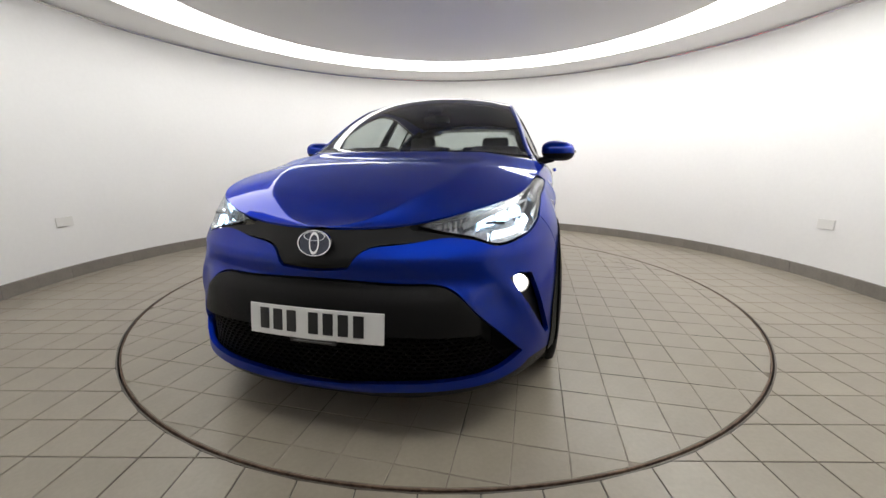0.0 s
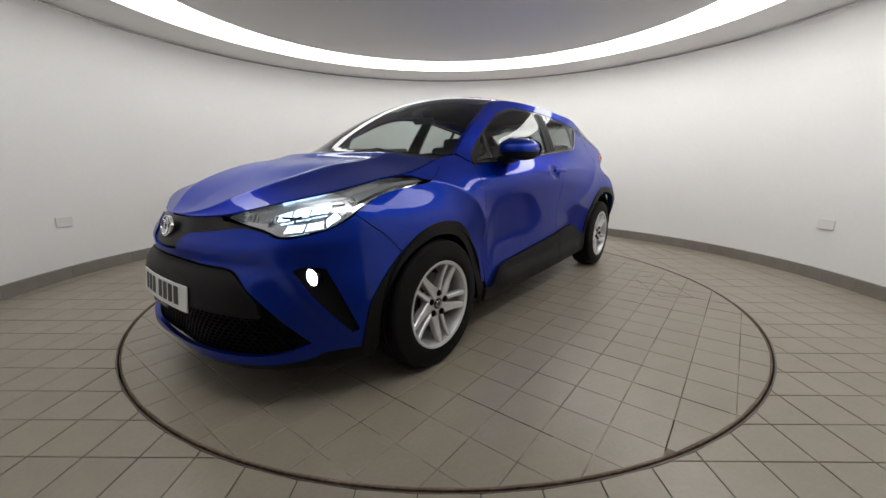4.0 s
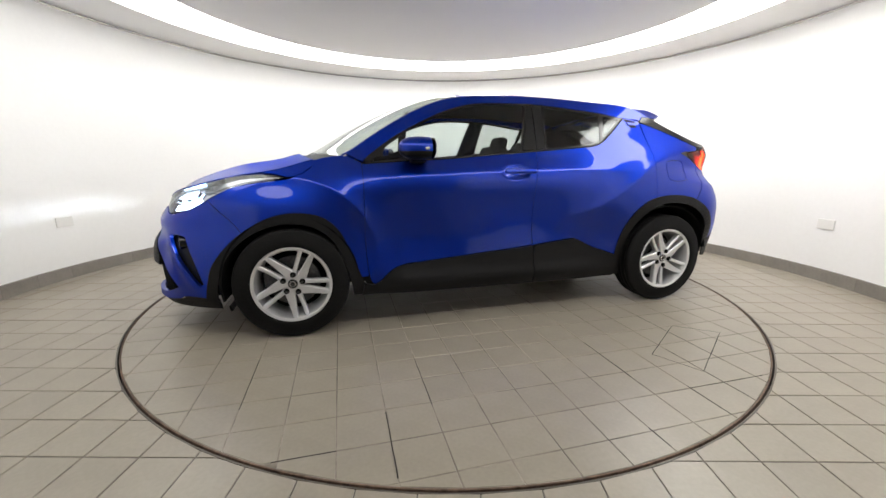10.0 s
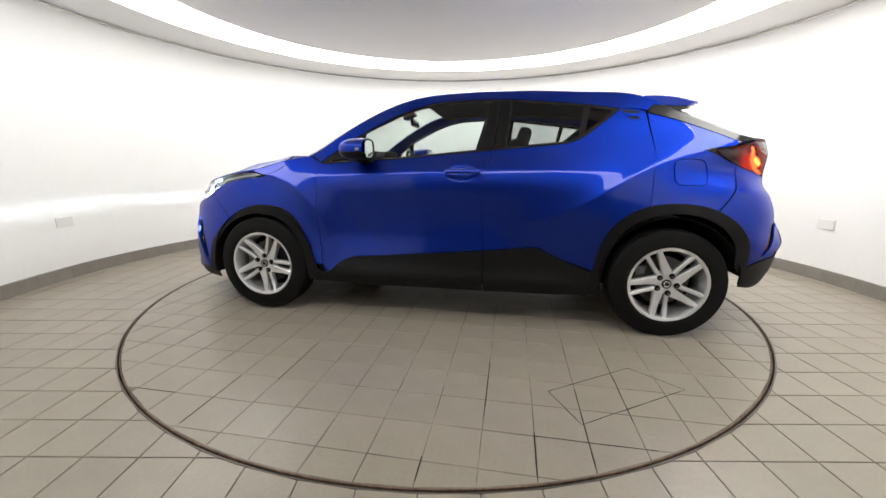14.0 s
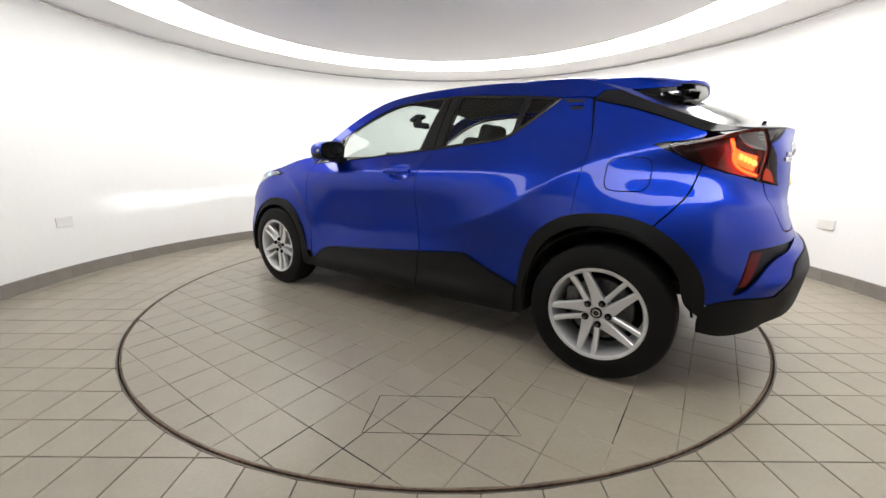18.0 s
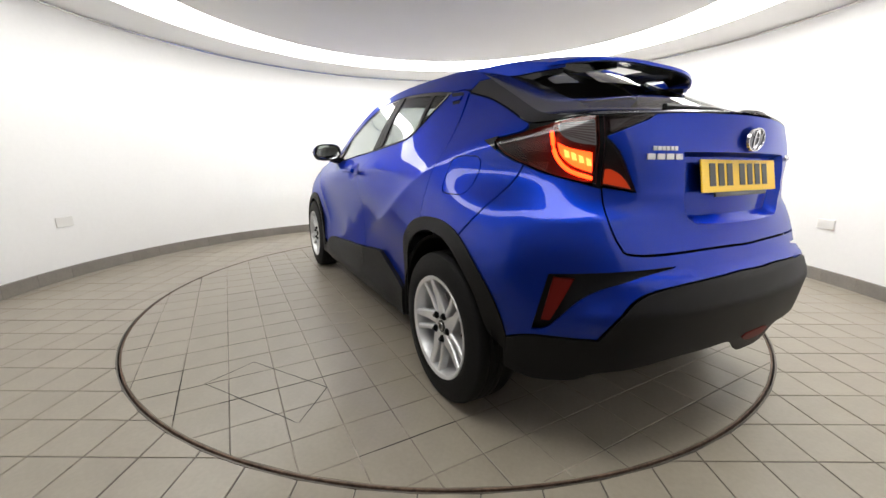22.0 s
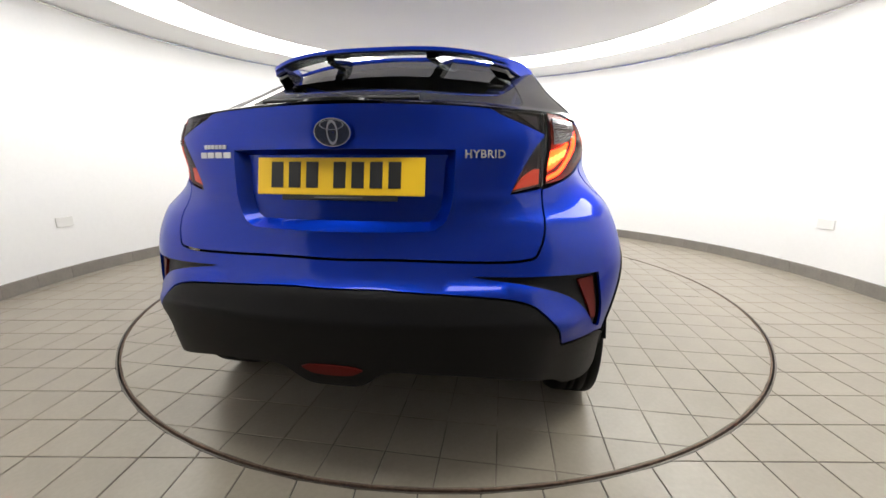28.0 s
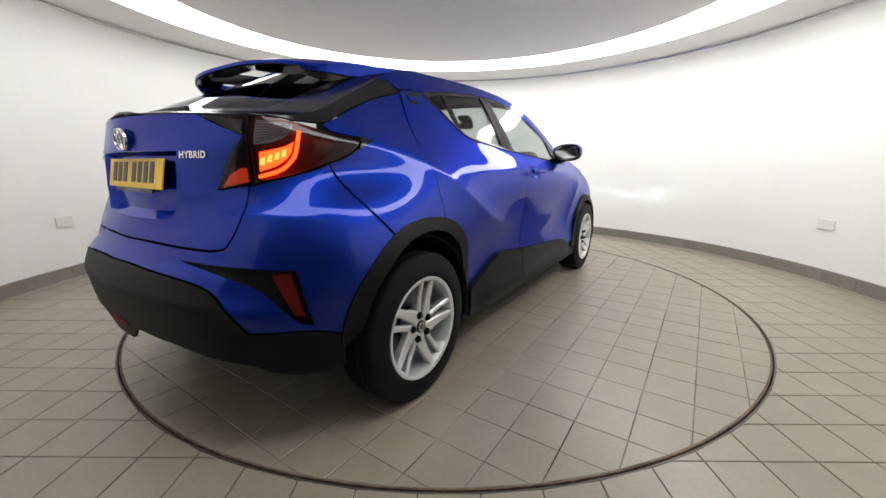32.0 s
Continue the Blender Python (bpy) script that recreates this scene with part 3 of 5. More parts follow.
def panel(name, poly, mat, parent, label="", skin=None, hand=1, gap=0.0014, lift=0.0, depth=0.008, h=0.026, holes=(), step=0.02):
    """One panel of the skin: its outline in the skin's own two directions, with thickness and a turned-in edge."""
    skin = skin or side_skin
    ring = shrink(rounded(poly, step), gap)
    cuts = [shrink(rounded(q, step), -gap) for q in holes]
    uv, tris = fill(ring, cuts, h)
    pts, nor = skin(uv[:, 0], uv[:, 1]), skin_normals(skin, uv)
    if lift:
        pts = pts + nor * lift
    verts, normals, faces, walls = list(pts), list(nor), [tuple(t) for t in tris], []
    for loop, way in ((ring, 1), *((c, -1) for c in cuts)):
        p, n = skin(loop[:, 0], loop[:, 1]) , skin_normals(skin, loop)
        k, m = len(verts), len(loop)
        verts += list(p + n * lift) + list(p + n * (lift - depth))
        t = np.roll(p, -1, 0) - np.roll(p, 1, 0)
        out = np.cross(t, n)
        out /= np.maximum(np.linalg.norm(out, axis=1), 1e-9)[:, None]
        d = shrink(loop, 0.004)
        side = np.sign(np.sum(out * (skin(d[:, 0], d[:, 1]) - p), 1)) * -way
        out = out * np.where(side == 0, 1, side)[:, None]
        normals += list(out) * 2
        walls += [(k + i, k + (i + 1) % m, k + m + (i + 1) % m, k + m + i) for i in range(m)]
    faces += walls
    verts, normals = np.array(verts), np.array(normals)
    if hand < 0:
        verts, normals = verts * (1, -1, 1), normals * (1, -1, 1)
    # make every face look the way its normals do
    first = np.array([f[:3] for f in faces])
    face_n = np.cross(verts[first[:, 1]] - verts[first[:, 0]], verts[first[:, 2]] - verts[first[:, 0]])
    flip = np.sum(face_n * normals[first[:, 0]], 1) < 0
    faces = [tuple(f[::-1]) if flip[i] else tuple(f) for i, f in enumerate(faces)]
    me = mesh_of(name, verts, faces, mat, True)
    me.normals_split_custom_set_from_vertices([tuple(q) for q in normals])
    return part(name, me, parent, label, at=CAR_AT if parent == car else None)


def both(name, poly, mat, label="", **more):
    return [panel(name, poly, mat, car, label, hand=hand, **more) for hand in (1, -1)]


ARCH_F = [(0.994, 0.252), (1.016, 0.354), (1.050, 0.461), (1.145, 0.580), (1.246, 0.659), (1.369, 0.724), (1.503, 0.747), (1.652, 0.723), (1.755, 0.632), (1.819, 0.489), (1.875, 0.339), (1.915, 0.236)]
ARCH_F_IN = [(1.068, 0.249), (1.081, 0.370), (1.115, 0.470), (1.193, 0.570), (1.284, 0.635), (1.384, 0.674), (1.483, 0.684), (1.592, 0.666), (1.690, 0.600), (1.759, 0.483), (1.799, 0.357), (1.819, 0.234)]
ARCH_R = [(3.674, 0.227), (3.685, 0.376), (3.711, 0.517), (3.750, 0.620), (3.804, 0.697), (3.923, 0.778), (4.089, 0.808), (4.242, 0.791), (4.353, 0.734), (4.436, 0.647), (4.489, 0.549), (4.512, 0.447)]
ARCH_R_IN = [(3.736, 0.227), (3.745, 0.375), (3.771, 0.505), (3.826, 0.618), (3.904, 0.692), (4.002, 0.738), (4.102, 0.751), (4.213, 0.737), (4.316, 0.679), (4.392, 0.582), (4.432, 0.452), (4.452, 0.330), (4.456, 0.220)]
ROCKER = [(1.958, 0.281), (2.101, 0.392), (2.348, 0.421), (3.021, 0.484), (3.294, 0.512), (3.365, 0.506), (3.497, 0.445), (3.685, 0.378)]
SEAM_F = [(1.926, 0.320), (1.903, 0.549), (1.904, 0.809), (1.906, 1.028)]
SEAM_B = [(3.019, 0.484), (3.008, 0.625), (3.006, 0.819), (3.020, 0.957), (3.060, 1.105)]
SEAM_R = [(3.926, 0.778), (3.969, 0.800), (3.978, 0.960), (3.991, 1.096), (3.941, 1.335), (3.903, 1.374)]
BELT = [(1.930, 1.022), (2.174, 1.037), (2.430, 1.051), (2.718, 1.076), (3.060, 1.105), (3.448, 1.140), (3.527, 1.154), (3.582, 1.179), (3.680, 1.252), (3.792, 1.344)]
WINDOW_TOP = [(1.949, 1.071), (2.153, 1.213), (2.408, 1.345), (2.555, 1.397), (2.679, 1.424), (2.892, 1.435), (3.168, 1.430), (3.574, 1.388), (3.793, 1.356)]
LAMP_TOP = [(.37, .806), (.50, .838), (.62, .858), (.92, .905), (1.19, .955), (1.38, .962), (1.47, .942)]
LAMP_LOW = [(1.475, 0.936), (1.207, 0.899), (1.066, 0.846), (0.974, 0.798), (0.881, 0.763), (0.714, 0.739), (0.602, 0.765), (0.479, 0.784), (0.348, 0.794)]


def oval(cs, cz, rs, rz, p=4.0, n=28):
    """A rounded rectangle or ellipse."""
    return [(cs + rs * math.copysign(abs(math.cos(a)) ** (2 / p), math.cos(a)), cz + rz * math.copysign(abs(math.sin(a)) ** (2 / p), math.sin(a))) for a in (2 * math.pi * (i + 0.5) / n for i in range(n))]


DISH = oval(2.872, .968, .094, .054, 2.2)
FLAP = oval(4.170, .979, .086, .074)


def upper(a, b, d=0.0, n=24):
    """The top edge of the side between two places, d below it."""
    return [(s, float(_top(s)) - d) for s in np.linspace(a, b, n)]


def car_sides():
    both("front_fender", [(1.915, 0.344)] + SEAM_F[1:] + [(1.860, 1.050)] + [(1.801, 1.071), (1.652, 1.047), (1.603, 0.990), (1.505, 0.943)] + [(1.475, 0.933)] + LAMP_LOW[1:3] + [(1.023, 0.819), (1.053, 0.796), (1.102, 0.758), (1.153, 0.719), (1.205, 0.664), (1.227, 0.634), (1.285, 0.665), (1.379, 0.704), (1.493, 0.721), (1.632, 0.698), (1.730, 0.620), (1.799, 0.479), (1.839, 0.343)],
         PAINT, "metallic blue front fender", h=0.014)
    both("hood_edge", [(1.386, 0.965), (1.505, 0.946), (1.603, 0.993), (1.650, 1.046)] + upper(1.645, 1.30, 0.001, 8), PAINT, gap=0.0025)
    both("front_door", [(1.958, 0.286)] + ROCKER[1:3] + [(3.019, 0.484)] + SEAM_B[1:] + BELT[3::-1] + [(1.906, 1.022)] + SEAM_F[2:0:-1] + [(1.923, 0.330)], PAINT, "metallic blue front door", h=0.018, holes=(DISH,))
    both("rear_door", [(3.021, 0.484)] + ROCKER[4:7] + [(3.705, 0.376), (3.732, 0.506), (3.771, 0.609), (3.824, 0.682), (3.922, 0.753), (3.964, 0.775)] + SEAM_R[1:4] + [(3.945, 1.335), (3.902, 1.347), (3.803, 1.354)] + BELT[9:3:-1] + SEAM_B[3:0:-1], PAINT, "metallic blue rear door", h=0.014)
    # the fuel flap is on the left side alone
    for hand, cut in ((1, (FLAP,)), (-1, ())):
        panel("rear_quarter", [(3.966, 0.775)] + SEAM_R[1:4] + [(3.957, 1.325), (4.110, 1.281), (4.235, 1.235), (4.382, 1.181), (4.471, 1.154), (4.448, 1.130), (4.254, 1.111), (4.384, 1.043), (4.465, 1.020), (4.395, 0.899), (4.303, 0.786), (4.279, 0.752), (4.202, 0.769), (4.090, 0.784), (4.011, 0.778)],
               PAINT, car, "metallic blue rear quarter panel", hand=hand, holes=cut, h=0.014)
    both("glass_side", [(3.958, 1.338), (3.960, 1.328), (4.110, 1.284), (4.235, 1.238), (4.382, 1.184), (4.474, 1.157), (4.611, 1.156), (4.738, 1.169)] + upper(4.75, 4.06, 0.0, 26) + [(3.99, 1.372)], GLOSS_BLACK, "glossy black side band of the tailgate glass", lift=0.001)
    panel("fuel_flap", FLAP, PAINT, car, "metallic blue fuel flap", gap=0.003)
    both("side_rail", WINDOW_TOP[:] + [(3.902, 1.352), (3.955, 1.343), (3.987, 1.375)] + upper(4.055, 1.82, 0.0, 64) + [(1.880, 1.050), (1.915, 1.035)], PAINT, "metallic blue roof rail and windscreen pillar", gap=0.001)
    both("arch_cladding", ARCH_F + ARCH_F_IN[::-1], CLADDING, "black plastic wheel arch cladding", lift=0.006, gap=0.001, h=0.025)
    both("arch_cladding", ARCH_R + [(4.510, 0.388)] + ARCH_R_IN[:-2][::-1], CLADDING, "black plastic wheel arch cladding", lift=0.006, gap=0.001, h=0.025)
    both("sill_cladding", [(1.865, 0.235), (1.885, 0.309), (1.931, 0.295), (1.986, 0.311)] + ROCKER[1:4] + [(3.018, 0.231)], CLADDING, "black plastic sill cladding", lift=0.022, depth=0.03)
    both("sill_cladding", [(3.022, 0.231), (3.023, 0.484)] + ROCKER[4:] + [(3.674, 0.227)], CLADDING, "black plastic sill cladding", lift=0.022, depth=0.03)
    # windows and their frames
    both("window_glass", [(2.159, 1.062), (2.430, 1.062), (2.718, 1.087), (2.955, 1.109), (3.035, 1.422), (2.892, 1.427), (2.689, 1.416), (2.555, 1.387), (2.408, 1.334), (2.189, 1.226)], WINDOW, "clear front door glass", lift=-0.004, depth=0.004)
    both("corner_glass", [(2.029, 1.050), (2.129, 1.058), (2.149, 1.196), (2.049, 1.126)], WINDOW, "small fixed front corner glass", lift=-0.004, depth=0.004)
    both("window_glass", [(3.134, 1.126), (3.448, 1.153), (3.527, 1.167), (3.569, 1.188), (3.594, 1.372), (3.168, 1.421)], TINTED, "dark tinted rear door glass", lift=-0.004, depth=0.004)
    both("quarter_glass", [(3.593, 1.201), (3.670, 1.262), (3.764, 1.344), (3.623, 1.368)], TINTED, "dark tinted rear quarter glass", lift=-0.004, depth=0.004)
    both("window_frame", BELT + [(3.793, 1.356)] + WINDOW_TOP[-2::-1], GLOSS_BLACK, "black window surround and door pillar", lift=-0.003, gap=0.0005, depth=0.01,
         holes=([(2.169, 1.067), (2.430, 1.066), (2.718, 1.091), (2.948, 1.112), (3.027, 1.418), (2.892, 1.423), (2.691, 1.412), (2.557, 1.383), (2.411, 1.331), (2.196, 1.226)],
                [(2.036, 1.055), (2.124, 1.062), (2.144, 1.188), (2.054, 1.121)],
                [(3.140, 1.130), (3.449, 1.157), (3.525, 1.171), (3.564, 1.191), (3.588, 1.368), (3.174, 1.417)],
                [(3.598, 1.211), (3.665, 1.265), (3.753, 1.344), (3.628, 1.363)]))


def mirror_list(poly):
    """A closed outline that runs over the car's middle, from its left half."""
    return poly + [(-a, b) for a, b in poly[::-1] if abs(a) > 1e-6]


def rear_list(poly):
    return poly + [(2 * ARC_END - a, b) for a, b in poly[::-1] if abs(a - ARC_END) > 1e-6]


def car_front():
    grille = [(0, .628), (0.293, 0.615), (0.481, 0.600), (0.591, 0.500), (0.801, 0.318), (0.638, 0.271), (0.305, 0.257), (0, .232)]
    fog = [(0.742, 0.613), (0.799, 0.624), (0.876, 0.613), (0.940, 0.470), (0.991, 0.350), (0.962, 0.341), (0.860, 0.460)]
    panel("front_bumper", mirror_list([(0, .656), (0.124, 0.665), (0.185, 0.731), (0.335, 0.749), (0.479, 0.767), (0.602, 0.756), (0.714, 0.733), (0.881, 0.759), (0.974, 0.793), (1.023, 0.817), (1.053, 0.794), (1.102, 0.756), (1.153, 0.717), (1.205, 0.662), (1.220, 0.634), (1.168, 0.561), (1.079, 0.452), (1.040, 0.319), (1.029, 0.269), (0.859, 0.270), (0.802, 0.249), (0.639, 0.230), (0.315, 0.223), (0, .19)]),
          PAINT, car, "metallic blue front bumper with a wide lower opening", holes=(mirror_list(grille), fog, [(-a, b) for a, b in fog]), depth=0.022)
    panel("lower_lip", mirror_list([(0, .188), (0.316, 0.222), (0.640, 0.229), (0.802, 0.247), (0.859, 0.268), (1.038, 0.267), (1.063, 0.259), (1.068, 0.195), (0.802, 0.192), (0.523, 0.187), (0, .152)]), CLADDING, car, "black plastic lower lip", lift=-0.012)
    panel("nose_panel", mirror_list([(0, .797), (0.339, 0.807), (0.350, 0.794), (0.479, 0.780), (0.602, 0.762), (0.714, 0.736), (0.586, 0.753), (0.335, 0.752), (0.185, 0.734), (0.124, 0.669), (0, .66)]), NOSE_BLACK, car, "black nose panel between the headlamps", lift=-0.008)
    panel("grille_bar", mirror_list([(0, .622), (0.293, 0.609), (0.477, 0.594), (0.584, 0.499), (0.603, 0.425), (0.317, 0.442), (0, .43)]), CLADDING, car, "black plastic bar behind the number plate", lift=0.004, depth=0.03)
    for hand in (1, -1):
        # added dark sheet: blocks the view through the bumper, reads as shade
        panel("bumper_back", [(0.685, 0.316), (0.975, 0.294), (1.018, 0.407), (0.983, 0.593), (0.902, 0.671), (0.693, 0.669)], SHELL, car, "added dark sheet standing in for the shade behind the bumper", hand=hand, lift=-0.055)
        panel("fog_housing", fog, NOSE_BLACK, car, "black fog lamp surround", hand=hand, lift=-0.03, gap=-0.004)


def car_tail():
    e = ARC_END
    gate = [(e, 1.185), (5.169, 1.181), (5.023, 1.173), (4.992, 1.159), (4.829, 1.104), (4.884, 1.048), (4.955, 0.933), (4.832, 0.949), (4.843, 0.859), (4.876, 0.780), (4.940, 0.748), (5.290, 0.750), (e, .747)]
    recess = [(e, 1.060), (5.126, 1.058), (5.133, 0.931), (5.150, 0.864), (5.182, 0.835), (5.232, 0.828), (e, .824)]
    panel("tailgate", rear_list(gate), PAINT, car, "metallic blue tailgate", holes=(rear_list(recess),), depth=0.004)
    # the recess: a broad sloping edge down to a flat field
    rim = shrink(rounded(rear_list(recess), 0.02), -0.001)
    low, rows = shrink(rounded(rear_list(recess), 0.02), 0.026), []
    low[:, 1] = np.where(low[:, 1] > 1.02, rim[:, 1] - 0.006, low[:, 1])
    for k, lift in ((0, 0.0), (.08, -.003), (.5, -.019), (.92, -.035), (1, -.0375)):
        q = rim * (1 - k) + low * k
        rows.append(side_skin(q[:, 0], q[:, 1]) + skin_normals(side_skin, q) * lift)
    m = len(rim)
    part("recess_edge", from_lists("recess_edge", np.concatenate(rows), [(a * m + i, a * m + (i + 1) % m, a * m + m + (i + 1) % m, a * m + m + i) for a in range(4) for i in range(m)], PAINT), car, "blue sloping edge of the plate recess", at=CAR_AT)
    panel("plate_recess", low, PAINT, car, "recess for the rear number plate", lift=-0.038, gap=-0.001, step=1.0)
    panel("rear_bumper", rear_list([(e, .742), (5.290, 0.745), (4.940, 0.743), (4.872, 0.777), (4.839, 0.859), (4.828, 0.945), (4.730, 0.966), (4.550, 0.999), (4.471, 1.018), (4.400, 0.899), (4.307, 0.784), (4.282, 0.750), (4.326, 0.713), (4.410, 0.623), (4.463, 0.533), (4.491, 0.443), (4.616, 0.482), (4.810, 0.491), (4.860, 0.575), (4.970, 0.646), (5.287, 0.670), (e, .67)]),
          PAINT, car, "metallic blue rear bumper upper part", holes=([(5.079, 0.706), (4.654, 0.691), (4.609, 0.501), (4.659, 0.519), (4.757, 0.619), (4.897, 0.675)], [(2 * e - a, b) for a, b in ((5.079, 0.706), (4.654, 0.691), (4.609, 0.501), (4.659, 0.519), (4.757, 0.619), (4.897, 0.675))]))
    panel("bumper_cladding", rear_list([(e, .667), (5.287, 0.667), (4.975, 0.643), (4.865, 0.571), (4.815, 0.488), (4.616, 0.478), (4.513, 0.445), (4.495, 0.388), (4.500, 0.325), (4.613, 0.311), (4.757, 0.331), (4.839, 0.369), (5.051, 0.414), (5.200, 0.423), (5.310, 0.424), (5.385, 0.372), (e, .366)]), CLADDING, car, "black plastic rear bumper lower part", lift=0.004)
    for hand in (1, -1):
        panel("reflector_housing", [(5.079, 0.706), (4.654, 0.691), (4.609, 0.501), (4.659, 0.519), (4.757, 0.619), (4.897, 0.675)], CLADDING, car, "black reflector surround", hand=hand, lift=-0.018, gap=-0.003)
        panel("reflector", [(4.738, 0.679), (4.669, 0.682), (4.635, 0.534), (4.665, 0.535)], REFLECTOR, car, "red rear reflector", hand=hand, lift=-0.01)


    for hand in (1, -1):
        # dark strip set behind the lamp gap in place of its shade
        panel("lamp_gap_shade", [(4.797, 1.168), (4.833, 1.171), (4.833, 0.948), (4.795, 0.953)], SHELL, car, "dark strip standing in for shade in the gap between the tail lamps", hand=hand, lift=-0.010, gap=0.0, depth=0.004)


def car_top():
    top = top_skin
    panel("hood", [(0.004, -1), (.30, -1), (.6, -1), (.9, -1), (1.2, -1), (1.42, -1), (1.63, -1), (1.63, -.6), (1.63, 0), (1.63, .6), (1.63, 1), (1.42, 1), (1.2, 1), (.9, 1), (.6, 1), (.3, 1), (.004, 1)], PAINT, car, "metallic blue hood", skin=top, h=0.03)
    panel("cowl", [(1.64, -.98), (1.80, -.98), (1.80, 0), (1.80, .98), (1.64, .98), (1.64, 0)], CLADDING, car, "black plastic cowl below the windscreen", skin=top, lift=-0.012)
    panel("windscreen", [(1.79, -.98), (2.2, -.975), (2.60, -.96), (2.62, 0), (2.60, .96), (2.2, .975), (1.79, .98), (1.79, 0)], WINDOW, car, "clear raked windscreen", skin=top, lift=-0.003, depth=0.004, h=0.06)
    for hand in (1, -1):
        panel("windscreen_pillar", [(1.80, .98), (2.2, .977), (2.62, .96), (2.62, 1), (2.2, 1), (1.80, 1)], PAINT, car, "metallic blue windscreen pillar", skin=top, hand=hand, gap=0.0)
    panel("roof", [(2.625, -1), (3.0, -1), (3.5, -1), (3.93, -1), (3.93, 0), (3.93, 1), (3.5, 1), (3.0, 1), (2.625, 1), (2.64, 0)], PAINT, car, "metallic blue roof", skin=top, h=0.06)
    view = [(4.02, -.78), (4.25, -.80), (4.52, -.78), (4.60, 0), (4.52, .78), (4.25, .80), (4.02, .78), (4.0, 0)]
    panel("glass_border", [(3.94, -1), (4.15, -1), (4.40, -1), (4.55, -1), (4.75, -1), (4.75, 0), (4.75, 1), (4.55, 1), (4.40, 1), (4.15, 1), (3.94, 1), (3.94, 0)], GLOSS_BLACK, car, "glossy black border of the tailgate glass", skin=top, lift=-0.002, h=0.05, holes=(view,))
    panel("rear_glass", view, TINTED, car, "dark tinted tailgate glass", skin=top, lift=-0.003, depth=0.004, h=0.05, gap=-0.002)
    panel("tail_lip", [(4.76, -1), (4.9, -1), (5.2, -1), (5.46, -1), (5.46, 1), (5.2, 1), (4.9, 1), (4.76, 1), (4.76, 0)], GLOSS_BLACK, car, "black lip on top of the tailgate", skin=top, h=0.05)




# ---- lamps ----
def side_at(s, z, lift=0.0, hand=1):
    """A frame on the car's side: y outwards, z up the skin."""
    s, z = np.array([float(s)]), np.array([float(z)])
    uv = np.stack([s, z], 1)
    n = Vector(skin_normals(side_skin, uv)[0])
    p = Vector(side_skin(s, z)[0]) + n * lift
    if hand < 0:
        n.y, p.y = -n.y, -p.y
    up = (Vector((0, 0, 1)) - n * n.z).normalized()
    m = Matrix((n.cross(up), n, up)).transposed().to_4x4()
    m.translation = p
    return m


def strip(name, line, mat, parent, label="", hand=1, lift=0.0, radius=0.006):
    """A round bar that runs along the side skin."""
    uv = rounded(line, 0.02, closed=False)
    p = side_skin(uv[:, 0], uv[:, 1]) + skin_normals(side_skin, uv) * lift
    if hand < 0:
        p = p * (1, -1, 1)
    v, f = tube([tuple(q) for q in p], radius)
    me = from_lists(name, v, f, mat)
    return part(name, me, parent, label, at=CAR_AT if parent == car else None)


def from_lists(name, v, f, mat, smooth=True):
    bm = bmesh.new()
    vs = [bm.verts.new(q) for q in v]
    for face in f:
        try:
            bm.faces.new([vs[i] for i in face])
        except ValueError:
            pass
    me = from_bm(name, bm, mat, smooth)
    if smooth:
        me.set_sharp_from_angle(angle=radians(40))
    return me


def beam(parent, s, z, hand, width, height, depth, power, down, out):
    """A lit strip at the back of a dark slot, which gives the lamp its flat beam."""
    side = Vector(side_skin(np.array([s]), np.array([z]))[0])
    if hand < 0:
        side.y *= -1
    at = parent.matrix_basis.inverted() @ CAR_AT @ Matrix.Translation(side) @ pose(0, 0, 0, 0, down, out * hand)
    glow = from_bm("lamp_chip", block(0.002, width, height * 0.4), power)
    part("lamp_chip", glow, parent, "lit lamp chip", at=at @ pose(-depth - .014, 0, 0))
    part("shade", from_bm("shade", block(0.002, width * 1.12, height + 0.004), BAFFLE), parent, at=at @ pose(-depth - .018, 0, 0))
    for dz in (-1, 1):
        part("bezel", from_bm("bezel", block(depth + .009, width * 1.16, 0.0016), LAMP_GREY), parent, at=at @ pose(-depth / 2 - .018, 0, dz * (height / 2 + .0022)))
        part("shade", from_bm("shade", block(depth + .008, width * 1.1, 0.002), BAFFLE), parent, at=at @ pose(-depth / 2 - .018, 0, dz * height / 2))
        part("shade", from_bm("shade", block(depth, 0.002, height + 0.004), BAFFLE), parent, at=at @ pose(-depth / 2 - .014, dz * width * 0.56, 0))


